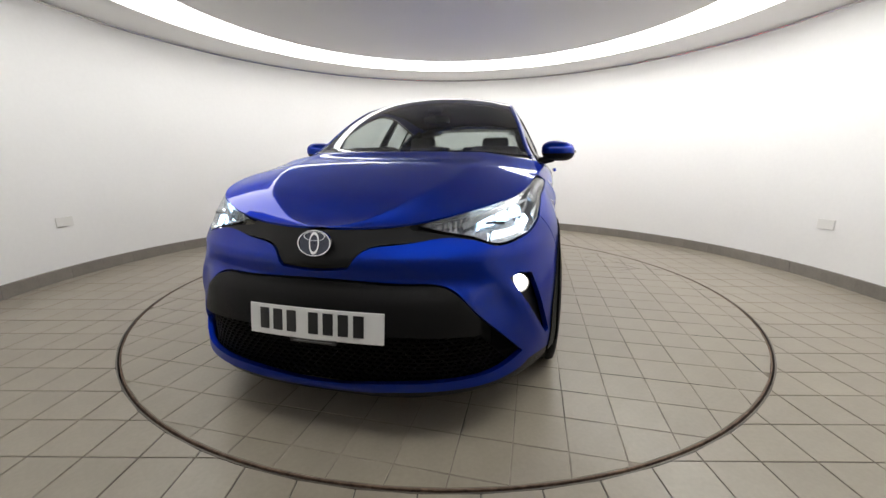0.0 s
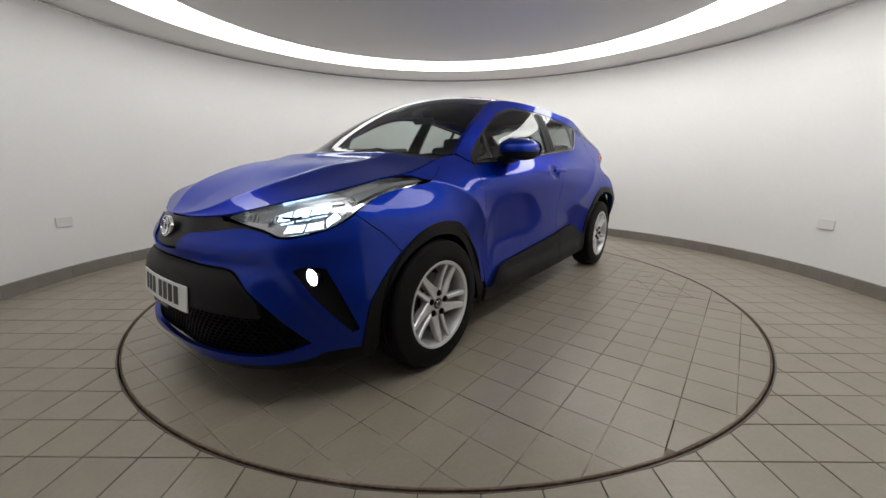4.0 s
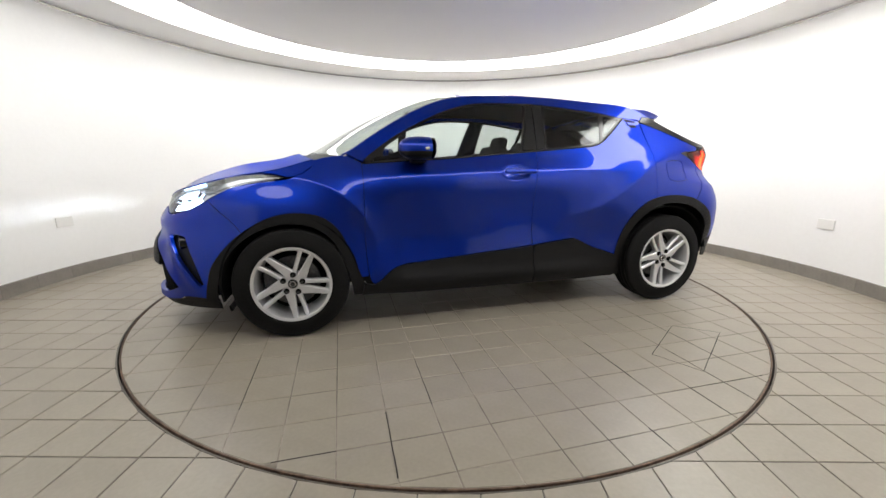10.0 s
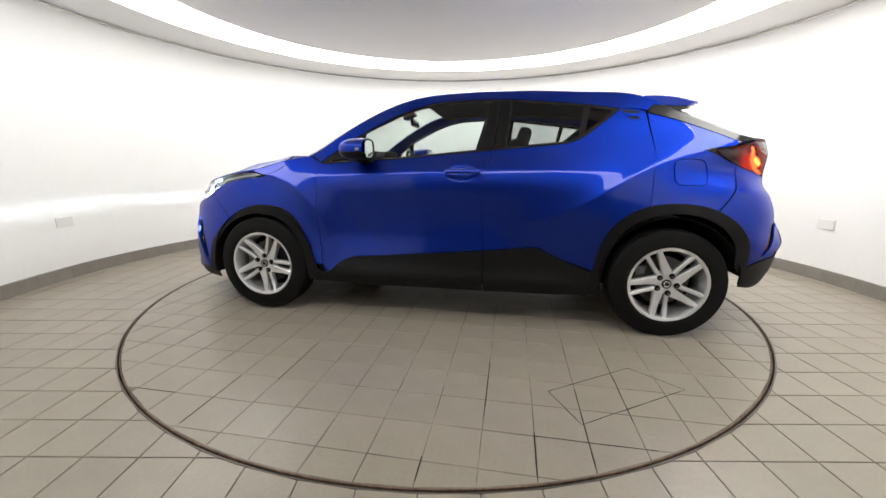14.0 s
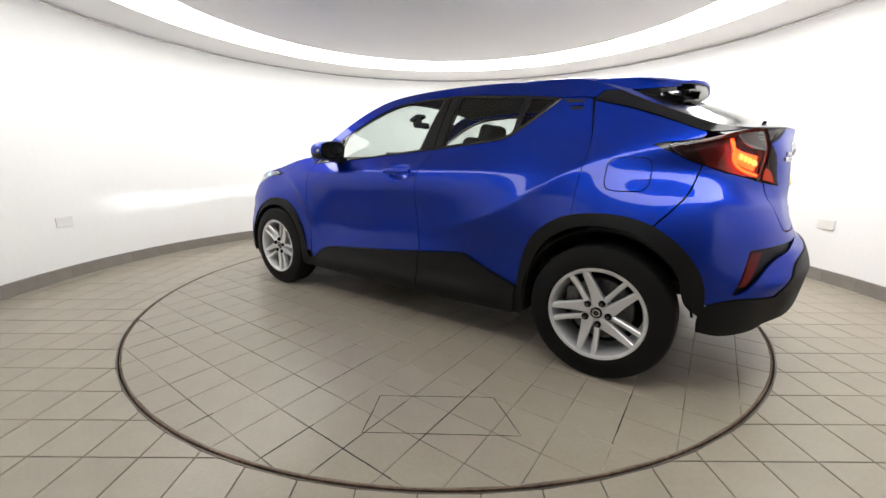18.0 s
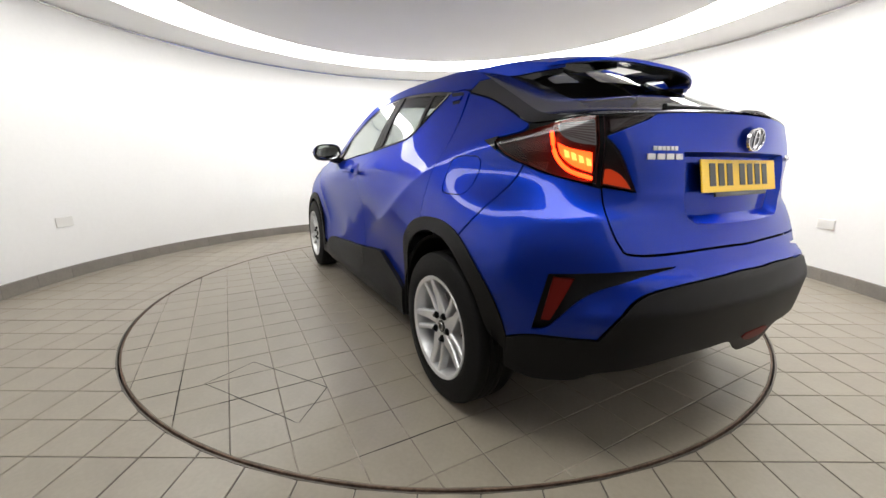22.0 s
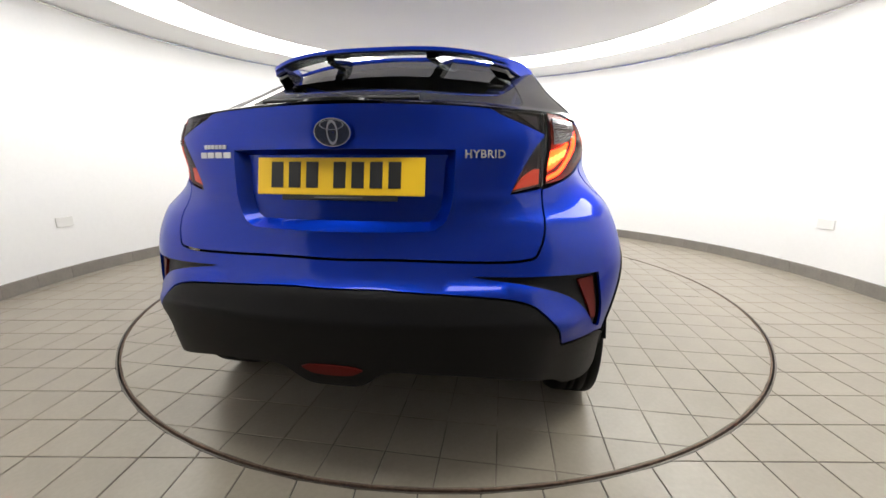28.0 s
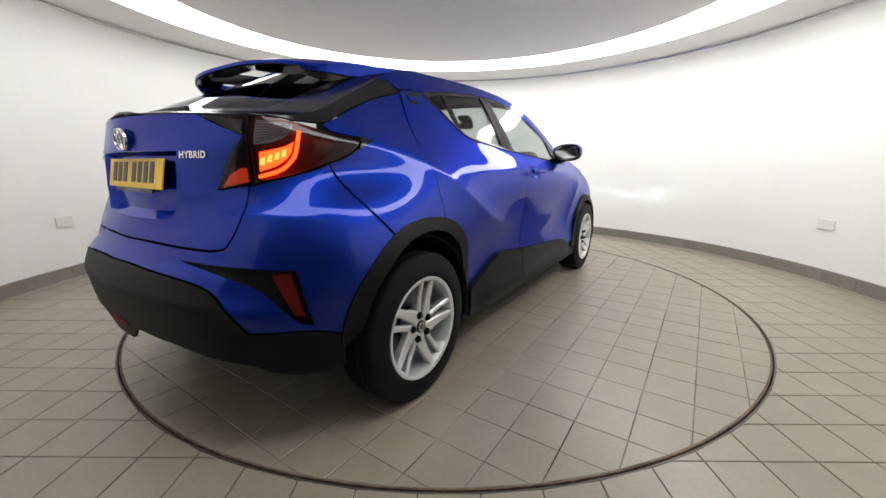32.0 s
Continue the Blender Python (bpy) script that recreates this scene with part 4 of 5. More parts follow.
def car_lamps():
    head = LAMP_TOP + LAMP_LOW[1:-1]
    for hand in (1, -1):
        lamp = panel("headlamp", head, LAMP_DARK, car, "lit headlamp with a clear lens", hand=hand, lift=-0.045, depth=-0.043, gap=0.003)
        lamp.matrix_basis = CAR_AT
        panel("lens", head, LENS, lamp, "clear headlamp lens", hand=hand, lift=-0.002, depth=0.003, gap=0.003)
        for quad in ([(.695, .760), (.785, .765), (.800, .793), (.715, .789)], [(.797, .766), (.880, .774), (.884, .805), (.810, .795)], [(.892, .777), (.962, .813), (.944, .842), (.894, .810)]):
            panel("light_bar", quad, LIGHT_DRL, lamp, "lit daylight bar", hand=hand, lift=-0.024, depth=0.012, gap=0.002)
            panel("bar_housing", quad, CHROME, lamp, "silver housing of the daylight bar", hand=hand, lift=-0.028, depth=0.012, gap=-0.006)
        panel("light_bar", [(0.564, 0.793), (0.693, 0.830), (0.861, 0.864), (1.005, 0.882), (1.005, 0.892), (0.861, 0.881), (0.682, 0.851), (0.554, 0.814)], LAMP_GREY, lamp, "grey light bar", hand=hand, lift=-0.012, depth=0.01)
        for k in range(3):
            a, b = .650 + .090 * k, .802 + .013 * k
            panel("projector", [(a, b), (a + .072, b + .008), (a + .092, b + .046), (a + .018, b + .036)], LIGHT_HEAD, lamp, "lit projector", hand=hand, lift=-0.026, depth=0.012)
            panel("bezel", [(a + .074, b + .004), (a + .086, b + .006), (a + .108, b + .050), (a + .094, b + .048)], CHROME, lamp, "silver bezel strip", hand=hand, lift=-0.018, depth=0.018)
            panel("bezel", [(a - .004, b - .006), (a + .076, b + .001), (a + .078, b + .006), (a - .002, b - .001)], CHROME, lamp, "silver bezel strip", hand=hand, lift=-0.018, depth=0.014, gap=0.0)
        panel("bezel", [(1.025, 0.897), (1.207, 0.935), (1.386, 0.954), (1.446, 0.943), (1.228, 0.920), (1.046, 0.868)], LAMP_GREY, lamp, "silver bezel strip", hand=hand, lift=-0.010, depth=0.01)
        panel("bezel", [(0.984, 0.841), (1.056, 0.861), (1.207, 0.905), (1.406, 0.932), (1.406, 0.926), (1.207, 0.899), (1.066, 0.851), (0.984, 0.810)], CHROME, lamp, "silver bezel strip", hand=hand, lift=-0.012, depth=0.01)
        for k in range(7):
            panel("rib", [(.47 + .025 * k, .804), (.483 + .025 * k, .804), (.489 + .025 * k, .826 + .003 * k), (.476 + .025 * k, .826 + .003 * k)], LAMP_GREY, lamp, hand=hand, lift=-0.03, depth=0.006)
        # fog lamp
        fog = part("fog_lamp", from_lists("fog_lamp", *turned([(.001, .008), (.020, .006), (.031, .002), (.034, -.004)], 32), LIGHT_FOG), car, "lit round fog lamp",
                   at=CAR_AT @ Matrix.Translation(side_at(.815, .583, -0.025, hand).translation) @ pose(0, 0, 0, 0, 90, 14 * hand))
        part("bezel", from_lists("bezel", *turned([(.034, -.002), (.037, .006), (.040, .004), (.040, -.03), (.001, -.03)], 32), GLOSS_BLACK), fog)
        beam(lamp, .72, .806, hand, .065, .0048, .030, LIGHT_BEAM, 6.5, 18)
        # tail lamp
        e = ARC_END
        outer = [(4.291, 1.111), (4.448, 1.127), (4.710, 1.164), (4.805, 1.169), (4.812, 0.960), (4.730, 0.970), (4.552, 1.003), (4.387, 1.047)]
        tail = panel("tail_lamp", outer, LAMP_RED, car, "lit red tail lamp", hand=hand, lift=-0.04, depth=-0.038, gap=0.002)
        panel("lens", outer, RED_GLASS, tail, "red lamp lens", hand=hand, lift=-0.001, depth=0.003, gap=0.002)
        strip("light_guide", [(4.612, 1.126), (4.623, 1.084), (4.640, 1.040), (4.697, 1.002), (4.795, 0.977)], LIGHT_TAIL, tail, "lit orange light guide", hand=hand, lift=-0.012, radius=0.006)
        panel("light_field", [(4.638, 1.091), (4.689, 1.068), (4.788, 1.052), (4.795, 0.992), (4.710, 1.012), (4.653, 1.045)], LIGHT_FIELD, tail, "lit orange reflector", hand=hand, lift=-0.024, depth=0.01)
        for k in range(4):
            a, b = 4.672 + .031 * k, 1.048 - .008 * k
            panel("cell", [(a, b + .013), (a + .018, b + .009 - .001 * k), (a + .026, b - .012), (a + .006, b - .010)], LIGHT_HOT, tail, "bright yellow cell", hand=hand, lift=-0.016, depth=0.005, gap=0.0)
        panel("clear_window", [(4.640, 1.141), (4.790, 1.156), (4.795, 1.076), (4.720, 1.085), (4.662, 1.108)], LAMP_CLEAR, tail, "ribbed clear lamp window", hand=hand, lift=0.0012, depth=0.004)
        for k in range(8):
            panel("rib", [(4.662 - .002 * k, 1.112 + .0045 * k), (4.788, 1.083 + .0092 * k), (4.788, 1.0865 + .0092 * k), (4.662 - .002 * k, 1.1145 + .0045 * k)], SMOKE_LENS, tail, hand=hand, lift=0.0024, depth=0.003, gap=0.0)
        panel("tip", [(4.238, 1.108), (4.319, 1.121), (4.306, 1.099), (4.327, 1.066)], GLOSS_BLACK, car, "black front tip of the tail lamp", hand=hand, lift=0.001)
        inner = [(4.823, 1.169), (5.033, 1.180), (4.997, 1.162), (4.837, 1.107), (4.892, 1.048), (4.960, 0.935), (4.825, 0.956)]
        gate_lamp = panel("gate_lamp", inner, LAMP_RED, car, "smoked red lamp on the tailgate", hand=hand, lift=-0.03, depth=-0.028, gap=0.002)
        panel("lens", inner, SMOKE_GLASS, gate_lamp, "smoked lamp lens", hand=hand, lift=0.0, depth=0.003, gap=0.002)
        # the window's orange-red glow is put in as weak emission
        panel("red_window", [(4.838, 1.005), (4.860, 1.005), (4.904, 0.984), (4.940, 0.945), (4.837, 0.961)], LIGHT_DIM, gate_lamp, "red lower lamp window with a weak glow put in", hand=hand, lift=-0.008, depth=0.006)
        panel("clear_window", [(4.848, 1.161), (4.930, 1.164), (4.859, 1.123), (4.849, 1.123)], LAMP_GREY, gate_lamp, "grey reversing lamp window", hand=hand, lift=-0.010, depth=0.006)
    e = ARC_END
    panel("rear_fog_lamp", rear_list([(e, .445), (e - .068, .442), (e - .09, .432), (e - .06, .412), (e, .407)]), REFLECTOR, car, "red rear fog lamp in the bumper", lift=0.008)


# ---- wheels ----
def bar(p, q, w1, w2, z1, z2, thick):
    """A tapered spoke bar from p to q in the wheel's plane."""
    p, q = Vector((*p, 0)), Vector((*q, 0))
    d = (q - p).normalized()
    n = Vector((-d.y, d.x, 0))
    v = []
    for c, w, z in ((p, w1, z1), (p.lerp(q, 0.5), (w1 + w2) * 0.46, (z1 + z2) / 2 - 0.006), (q, w2, z2)):
        v += [c - n * w / 2 + Vector((0, 0, z - thick)), c - n * w / 2 + Vector((0, 0, z - 0.006)), c - n * (w / 2 - 0.005) + Vector((0, 0, z)),
              c + n * (w / 2 - 0.005) + Vector((0, 0, z)), c + n * w / 2 + Vector((0, 0, z - 0.006)), c + n * w / 2 + Vector((0, 0, z - thick))]
    f = [(a * 6 + i, a * 6 + (i + 1) % 6, a * 6 + 6 + (i + 1) % 6, a * 6 + 6 + i) for a in (0, 1) for i in range(6)]
    return v, f + [tuple(range(6))[::-1], tuple(range(12, 18))]


def wheel(spot, right, first):
    """An alloy wheel with five twin spokes; its outer face looks along its own z."""
    at = CAR_AT @ Matrix.Translation(spot) @ (pose(0, 0, 0, 90, 0, 0) if right else pose(0, 0, 0, 90, 0, 180))
    hub = part("wheel", from_lists("wheel", *turned([(.001, .076), (.030, .077), (.062, .074), (.072, .060), (.072, .02), (.001, .02)], 40), ALLOY), car, "silver alloy wheel with a black tyre", at=at)
    prof = [(.214, .088), (.222, .101), (.232, .107), (.248, .1085), (.262, .1065), (.288, .103), (.296, .100), (.304, .099), (.314, .095), (.3165, .0945), (.322, .089), (.3280, .074), (.3275, .058), (.3235, .055), (.3235, .050), (.3285, .047),
            (.3292, .018), (.3245, .016), (.3245, .010), (.3292, .008), (.3292, -.008), (.3245, -.010), (.3245, -.016), (.3292, -.018), (.328, -.06), (.315, -.088), (.28, -.105), (.25, -.105), (.214, -.09)]
    part("tyre", mesh_of("tyre", *turned(prof, 96, True), TYRE, True), hub, "black rubber tyre with tread grooves")
    part("rim", from_lists("rim", *turned([(.220, .094), (.226, .102), (.224, .106), (.218, .106), (.208, .101), (.203, .088), (.197, .06), (.192, -.02), (.192, -.09), (.219, -.095)], 96), ALLOY), hub, "silver alloy rim")
    part("brake_disc", from_lists("brake_disc", *turned([(.07, .0), (.15, .0), (.152, -.004), (.152, -.02), (.07, -.02)], 48), STEEL), hub, "grey steel brake disc")
    part("back_plate", from_lists("back_plate", *turned([(.001, -.05), (.19, -.05), (.19, -.06), (.001, -.06)], 32), SHELL), hub)
    part("brake_caliper", from_bm("brake_caliper", block(0.07, 0.13, 0.05, 0.012), STEEL), hub, at=pose(0.13 if right else -0.13, 0.03, 0.0))
    for k in range(5):
        a = radians(first + 72 * k)
        c, s = math.cos(a), math.sin(a)
        turn = lambda x, y: (x * c - y * s, x * s + y * c)
        # a broad arm that grows out of a nut boss, and a slim one beside it
        for p, q, w1, w2 in (((.030, -.030), (.216, -.035), .062, .027), ((.052, .017), (.216, .035), .026, .025)):
            v, f = bar(turn(*p), turn(*q), w1, w2, .080, .100, .034)
            part("spoke", from_lists("spoke", v, f, ALLOY, False), hub)
        b = a + radians(20)
        # a proud dark disc round each nut stands in for the recess's shade
        part("nut_shade_disc", from_lists("nut_shade_disc", *turned([(.001, .079), (.0085, .078), (.0095, .072), (.0105, .0665), (.0145, .067), (.0150, .0685), (.0165, .0675), (.0165, .060)], 12), SHELL), hub, "proud dark disc standing in for a shaded wheel nut pocket", at=pose(.056 * math.cos(b), .056 * math.sin(b), 0.0165))
        part("nut_head", from_lists("nut_head", *turned([(.001, .0865), (.006, .086), (.0075, .084), (.0075, .076)], 6), STEEL, False), hub, "grey steel nut", at=pose(.056 * math.cos(b), .056 * math.sin(b), 0.0125))
    part("centre_cap", from_lists("centre_cap", *turned([(.001, .0835), (.022, .083), (.027, .081), (.0285, .075)], 32), GLOSS_BLACK), hub, "dark centre cap")
    part("cap_ring", from_lists("cap_ring", *turned([(.013, .0842), (.018, .0848), (.019, .0835)], 32), CHROME), hub)
    return hub


def car_wheels():
    wheel((1.32, .781, .3295), False, 65)
    wheel((-1.32, .785, .3295), False, 46)
    wheel((1.32, -.781, .3295), True, 100)
    wheel((-1.32, -.785, .3295), True, 82)
    for x in (1.32, -1.32):
        for hand in (1, -1):
            v, f = [], []
            for i in range(25):
                a = radians(-14 + (208 if x > 0 else 186) * i / 24)
                for r, y in ((.385, .87), (.375, .862), (.375, .52), (.2, .52)):
                    v.append((x + r * math.cos(a), y * hand, .345 + r * math.sin(a)))
            f = [(4 * i + j, 4 * i + 4 + j, 4 * i + 5 + j, 4 * i + 1 + j) for i in range(24) for j in range(3)]
            part("arch_liner", from_lists("arch_liner", v, f, SHELL), car, "dark wheel arch liner", at=CAR_AT)


# ---- body fittings ----
def car_fittings():
    flat = CAR_AT
    for hand in (1, -1):
        # mirror
        bm = bmesh.new()
        bmesh.ops.create_uvsphere(bm, u_segments=32, v_segments=20, radius=1.0)
        for v in bm.verts:
            x, y, z = v.co
            p = 2.6
            k = (abs(x) ** p + abs(y) ** p + abs(z) ** p) ** (-1 / p)
            v.co = Vector((x * k * .125, y * k * .108, z * k * .066 - .012 * (y * k) * 0.5))
        bmesh.ops.bisect_plane(bm, geom=bm.verts[:] + bm.edges[:] + bm.faces[:], plane_co=(-.055, 0, 0), plane_no=(-1, -.12 * hand, 0), clear_outer=True)
        top = bm.copy()
        bmesh.ops.bisect_plane(top, geom=top.verts[:] + top.edges[:] + top.faces[:], plane_co=(0, 0, -.018), plane_no=(0, 0, -1), clear_outer=True)
        bmesh.ops.bisect_plane(bm, geom=bm.verts[:] + bm.edges[:] + bm.faces[:], plane_co=(0, 0, -.0185), plane_no=(0, 0, 1), clear_outer=True)
        at = flat @ pose(.555, .886 * hand, 1.112, 0, 0, -8 * hand)
        mirror = part("door_mirror", from_bm("door_mirror", bm, CLADDING, True), car, "door mirror with a blue cap", at=at)
        part("cap", from_bm("cap", top, PAINT, True), mirror, "metallic blue mirror cap")
        tilt = -.22 * hand
        plate = [(-.062 + tilt * .096 * math.cos(t), .096 * math.copysign(abs(math.cos(t)) ** .75, math.cos(t)), .056 * math.copysign(abs(math.sin(t)) ** .75, math.sin(t))) for t in (2 * math.pi * i / 32 for i in range(32))]
        part("surround", from_lists("surround", plate + [(x - .006, y * 1.06, z * 1.07) for x, y, z in plate], [tuple(range(32))] + [(i, (i + 1) % 32, 32 + (i + 1) % 32, 32 + i) for i in range(32)], GLOSS_BLACK), mirror, "black mirror surround")
        part("mirror_glass", from_lists("mirror_glass", [(x - .002, y * .93, z * .92) for x, y, z in plate], [tuple(range(32))], MIRROR), mirror, "mirror glass")
        part("indicator", from_bm("indicator", block(.055, .02, .018, .006), LAMP_GREY), mirror, "grey indicator lamp", at=pose(-.025, .096 * hand, -.004, 0, 0, -25 * hand))
        part("stem", from_bm("stem", block(.10, .13, .05, .018, 3), CLADDING), mirror, "black mirror stem", at=pose(.01, -.085 * hand, -.062, 12 * hand, 0, 8 * hand))
        panel("mirror_sail", [(1.964, 1.040), (2.019, 1.047), (2.099, 1.055), (2.149, 1.060), (2.169, 1.201), (2.144, 1.198), (2.129, 1.101), (2.049, 1.068), (1.999, 1.062)], CLADDING, car, "black mirror mount", hand=hand, lift=0.002)
        # door handle
        panel("handle_recess", DISH, PAINT, car, "metallic blue hollow behind the door handle", hand=hand, gap=0.0, h=0.008)
        bm = block(.215, .024, .028, .010, 3)
        for v in bm.verts:
            v.co.y += .016 - .06 * v.co.x ** 2 * 6
        part("door_handle", from_bm("door_handle", bm, PAINT, True), car, "metallic blue door handle", at=flat @ pose(0, .028 * hand, 0) @ side_at(2.885, .970, .016, hand))
        # rear door handle in the pillar
        panel("handle_recess", [(3.802, 1.349), (3.906, 1.339), (3.915, 1.318), (3.831, 1.322)], PIT, car, "dark slot of the rear door handle", hand=hand, lift=0.001, depth=0.004)
        panel("handle_recess", [(3.835, 1.312), (3.904, 1.310), (3.910, 1.286), (3.858, 1.286)], PIT, car, "dark slot of the rear door handle", hand=hand, lift=0.001, depth=0.004)
        panel("door_handle", [(3.826, 1.324), (3.910, 1.321), (3.909, 1.301), (3.840, 1.302)], PAINT, car, "metallic blue rear door handle", hand=hand, lift=0.006, depth=0.01)
        # waist trim
        strip("waist_trim", [(1.959, 1.026), (2.174, 1.040), (2.430, 1.054), (2.718, 1.079), (3.060, 1.108), (3.448, 1.143), (3.527, 1.157), (3.582, 1.182), (3.680, 1.255), (3.787, 1.344)], GLOSS_BLACK, car, "black waist trim", hand=hand, lift=0.0, radius=.006)
        panel("pillar_trim", [(2.965, 1.113), (3.045, 1.418), (3.085, 1.425), (3.060, 1.119)], CLADDING, car, "black door pillar trim", hand=hand, lift=0.001, depth=0.006)
        panel("pillar_trim", [(3.065, 1.119), (3.090, 1.425), (3.158, 1.421), (3.127, 1.129)], CLADDING, car, "black door pillar trim", hand=hand, lift=0.001, depth=0.006)
        # wipers
        path = [(1.22 - .03 * abs(y), y, 1.075 + .004 * i) for i, y in enumerate((.42, .2, -.05, -.25))] if hand > 0 else [(1.20, -.05, 1.07), (1.17, -.3, 1.075), (1.10, -.5, 1.075)]
        part("wiper", from_lists("wiper", *tube(path, .009), GLOSS_BLACK), car, "black windscreen wiper", at=flat)
        # dark body behind the panels
        panel("inner_body", [(1.931, 0.256), (3.662, 0.248)] + ARCH_R[1:10] + [(4.524, 0.752), (4.570, 0.947), (4.412, 1.099), (4.367, 1.188)] + upper(4.30, 3.92, 0.01, 10) + [(3.802, 1.349)] + BELT[8::-1] + [(1.880, 1.040), (1.801, 1.050), (1.653, 1.030), (1.505, 0.928), (1.207, 0.887), (1.075, 0.826), (1.065, 0.765), (1.185, 0.666)] + ARCH_F[4:11],
              SHELL, car, "dark inner body", hand=hand, lift=-0.016, depth=0.002, h=0.06)
    # number plates; their writing as plain bars
    for front in (True, False):
        at = flat @ (pose(2.241, .009, .474, -6, 0, 90) if front else pose(-1.9815, 0, .983, -11, 0, -90))
        bend = .22 if front else 0.0
        slab_ = block(.52, .006, .111, .0025)
        bmesh.ops.subdivide_edges(slab_, edges=[q for q in slab_.edges if q.calc_length() > .4], cuts=12)
        for q in slab_.verts:
            q.co.y += bend * q.co.x ** 2
        plate = part("number_plate", from_bm("number_plate", slab_, PLATE_WHITE if front else PLATE_YELLOW), car, "white front number plate with black bars" if front else "yellow rear number plate with black bars", at=at)
        x = -.195
        for i in range(7):
            part("bar", from_bm("bar", block(.038, .002, .077, .0008), INK), plate, at=pose(x, -.0038 + bend * x * x, .004, 0, 0, math.degrees(2 * bend * x)))
            x += .056 + (.030 if i == 2 else 0)
        part("plate_holder", from_bm("plate_holder", block(.36 if not front else .18, .006, .018, .002), INK), plate, "black plate holder strip", at=pose(0, .001, -.062))
        part("small_print", from_bm("small_print", block(.15, .001, .003), LAMP_GREY), plate, at=pose(.0, -.0025, -.0625))
        # oval badge
        spot = (2.176, 0, .748) if front else (-2.006, 0, 1.106)
        size = Matrix.Scale(1.0 if front else .86, 4)
        badge = part("badge", from_lists("badge", *oval_ring(.064, .045, .0, .005), BADGE_FIELD), car, "oval badge with a chrome ring", at=flat @ (pose(*spot, -14, 0, 90) if front else pose(*spot, 4, 0, -90)) @ size)
        part("ring", from_lists("ring", *oval_ring(.066, .047, .058, .009), CHROME), badge, "chrome oval ring")
        part("inner_ring", from_lists("inner_ring", *oval_ring(.043, .0165, .037, .008), CHROME), badge, "chrome level oval", at=pose(0, 0, .024))
        part("inner_ring", from_lists("inner_ring", *oval_ring(.020, .041, .014, .008), CHROME), badge, "chrome upright oval")
    # badges on the tailgate: plain bars and one readable word
    for y, z, n, w, h in ((.420, 1.069, 6, .0135, .013), (.420, 1.044, 4, .029, .018)):
        for i in range(n):
            s = ARC_END - (y - (i - (n - 1) / 2) * w * 1.25)
            part("badge_bar", from_bm("badge_bar", block(w, .003, h, .001), BADGE_SILVER), car, at=flat @ side_at(s, z, .003))
    word = bpy.data.curves.new("word", "FONT")
    word.body, word.size, word.extrude, word.align_x = "HYBRID", .031, .002, "CENTER"
    word.offset, word.space_character = .0010, 1.12
    holder = bpy.data.objects.new("word", word)
    me = bpy.data.meshes.new_from_object(holder)
    me.name = "hybrid_lettering"
    me.materials.clear()
    me.materials.append(CHROME)
    part("hybrid_lettering", me, car, "chrome lettering reading HYBRID", at=flat @ side_at(ARC_END - .425, 1.037, .003, -1) @ Matrix(((-1, 0, 0, 0), (0, 0, 1, 0), (0, 1, 0, 0), (0, 0, 0, 1))))
    bpy.data.objects.remove(holder)


def oval_ring(a, b, inner, thick, n=48):
    """An oval plate or ring in the x-z plane, its face towards -y. inner: the hole's half-width, 0 for none."""
    k = inner / a
    v, f = [], []
    for i in range(n):
        t = 2 * math.pi * i / n
        x, z = a * math.cos(t), b * math.sin(t)
        r = k if inner else 0.02
        v += [(x, 0, z), (x * .97, -thick, z * .97), (x * (r + .03), -thick, z * (r + .03)), (x * r, 0, z * r)]
    for i in range(n):
        j = (i + 1) % n
        f += [(4 * i + q, 4 * j + q, 4 * j + (q + 1) % 4, 4 * i + (q + 1) % 4) for q in range(4)]
    return v, f


# ---- grille ----
def car_grille():
    v, f = [], []
    size = .018
    for row in range(13):
        for col in range(-24, 25):
            s, z = (col + .5 * (row % 2)) * size * 1.9, .228 + row * size * .95
            if abs(s) > .735 - max(0, (z - .30)) * 1.1 or z > .425:
                continue
            ring = [(s + math.cos(radians(60 * k)) * size * 1.08 * r, z + math.sin(radians(60 * k)) * size * .60 * r) for r in (1.0, .74) for k in range(6)]
            q = np.array(ring)
            sgn = np.where(q[:, 0] < 0, -1, 1)
            p = side_skin(q[:, 0], q[:, 1])
            n = skin_normals(side_skin, q)
            k = len(v)
            v += list(p - n * .034) + list(p - n * .048)
            for i in range(6):
                j = (i + 1) % 6
                f += [(k + i, k + j, k + 6 + j, k + 6 + i), (k + 6 + i, k + 6 + j, k + 18 + j, k + 18 + i)]
    part("grille_mesh", from_lists("grille_mesh", v, f, GRILLE, False), car, "black honeycomb lower grille", at=CAR_AT)
    # a near-black sheet closes the opening in place of the shade behind it
    panel("grille_back", mirror_list([(0, .70), (.30, .70), (.60, .64), (.70, .50), (.86, .26), (.63, .20), (0, .18)]), PIT, car, "near-black sheet standing in for the shade behind the grille", lift=-0.06)
    panel("bumper_beam", rear_list([(ARC_END, .74), (4.9, .74), (4.7, .70), (4.55, .5), (4.55, .32), (4.8, .36), (ARC_END, .42)]), SHELL, car, "dark beam behind the rear bumper", lift=-0.03)
    panel("tail_shell", rear_list([(ARC_END, 1.17), (5.0, 1.15), (4.7, 1.14), (4.45, 1.10), (4.45, .98), (4.6, .80), (4.9, .74), (ARC_END, .74)]), SHELL, car, "dark shell behind the tailgate", lift=-0.05)


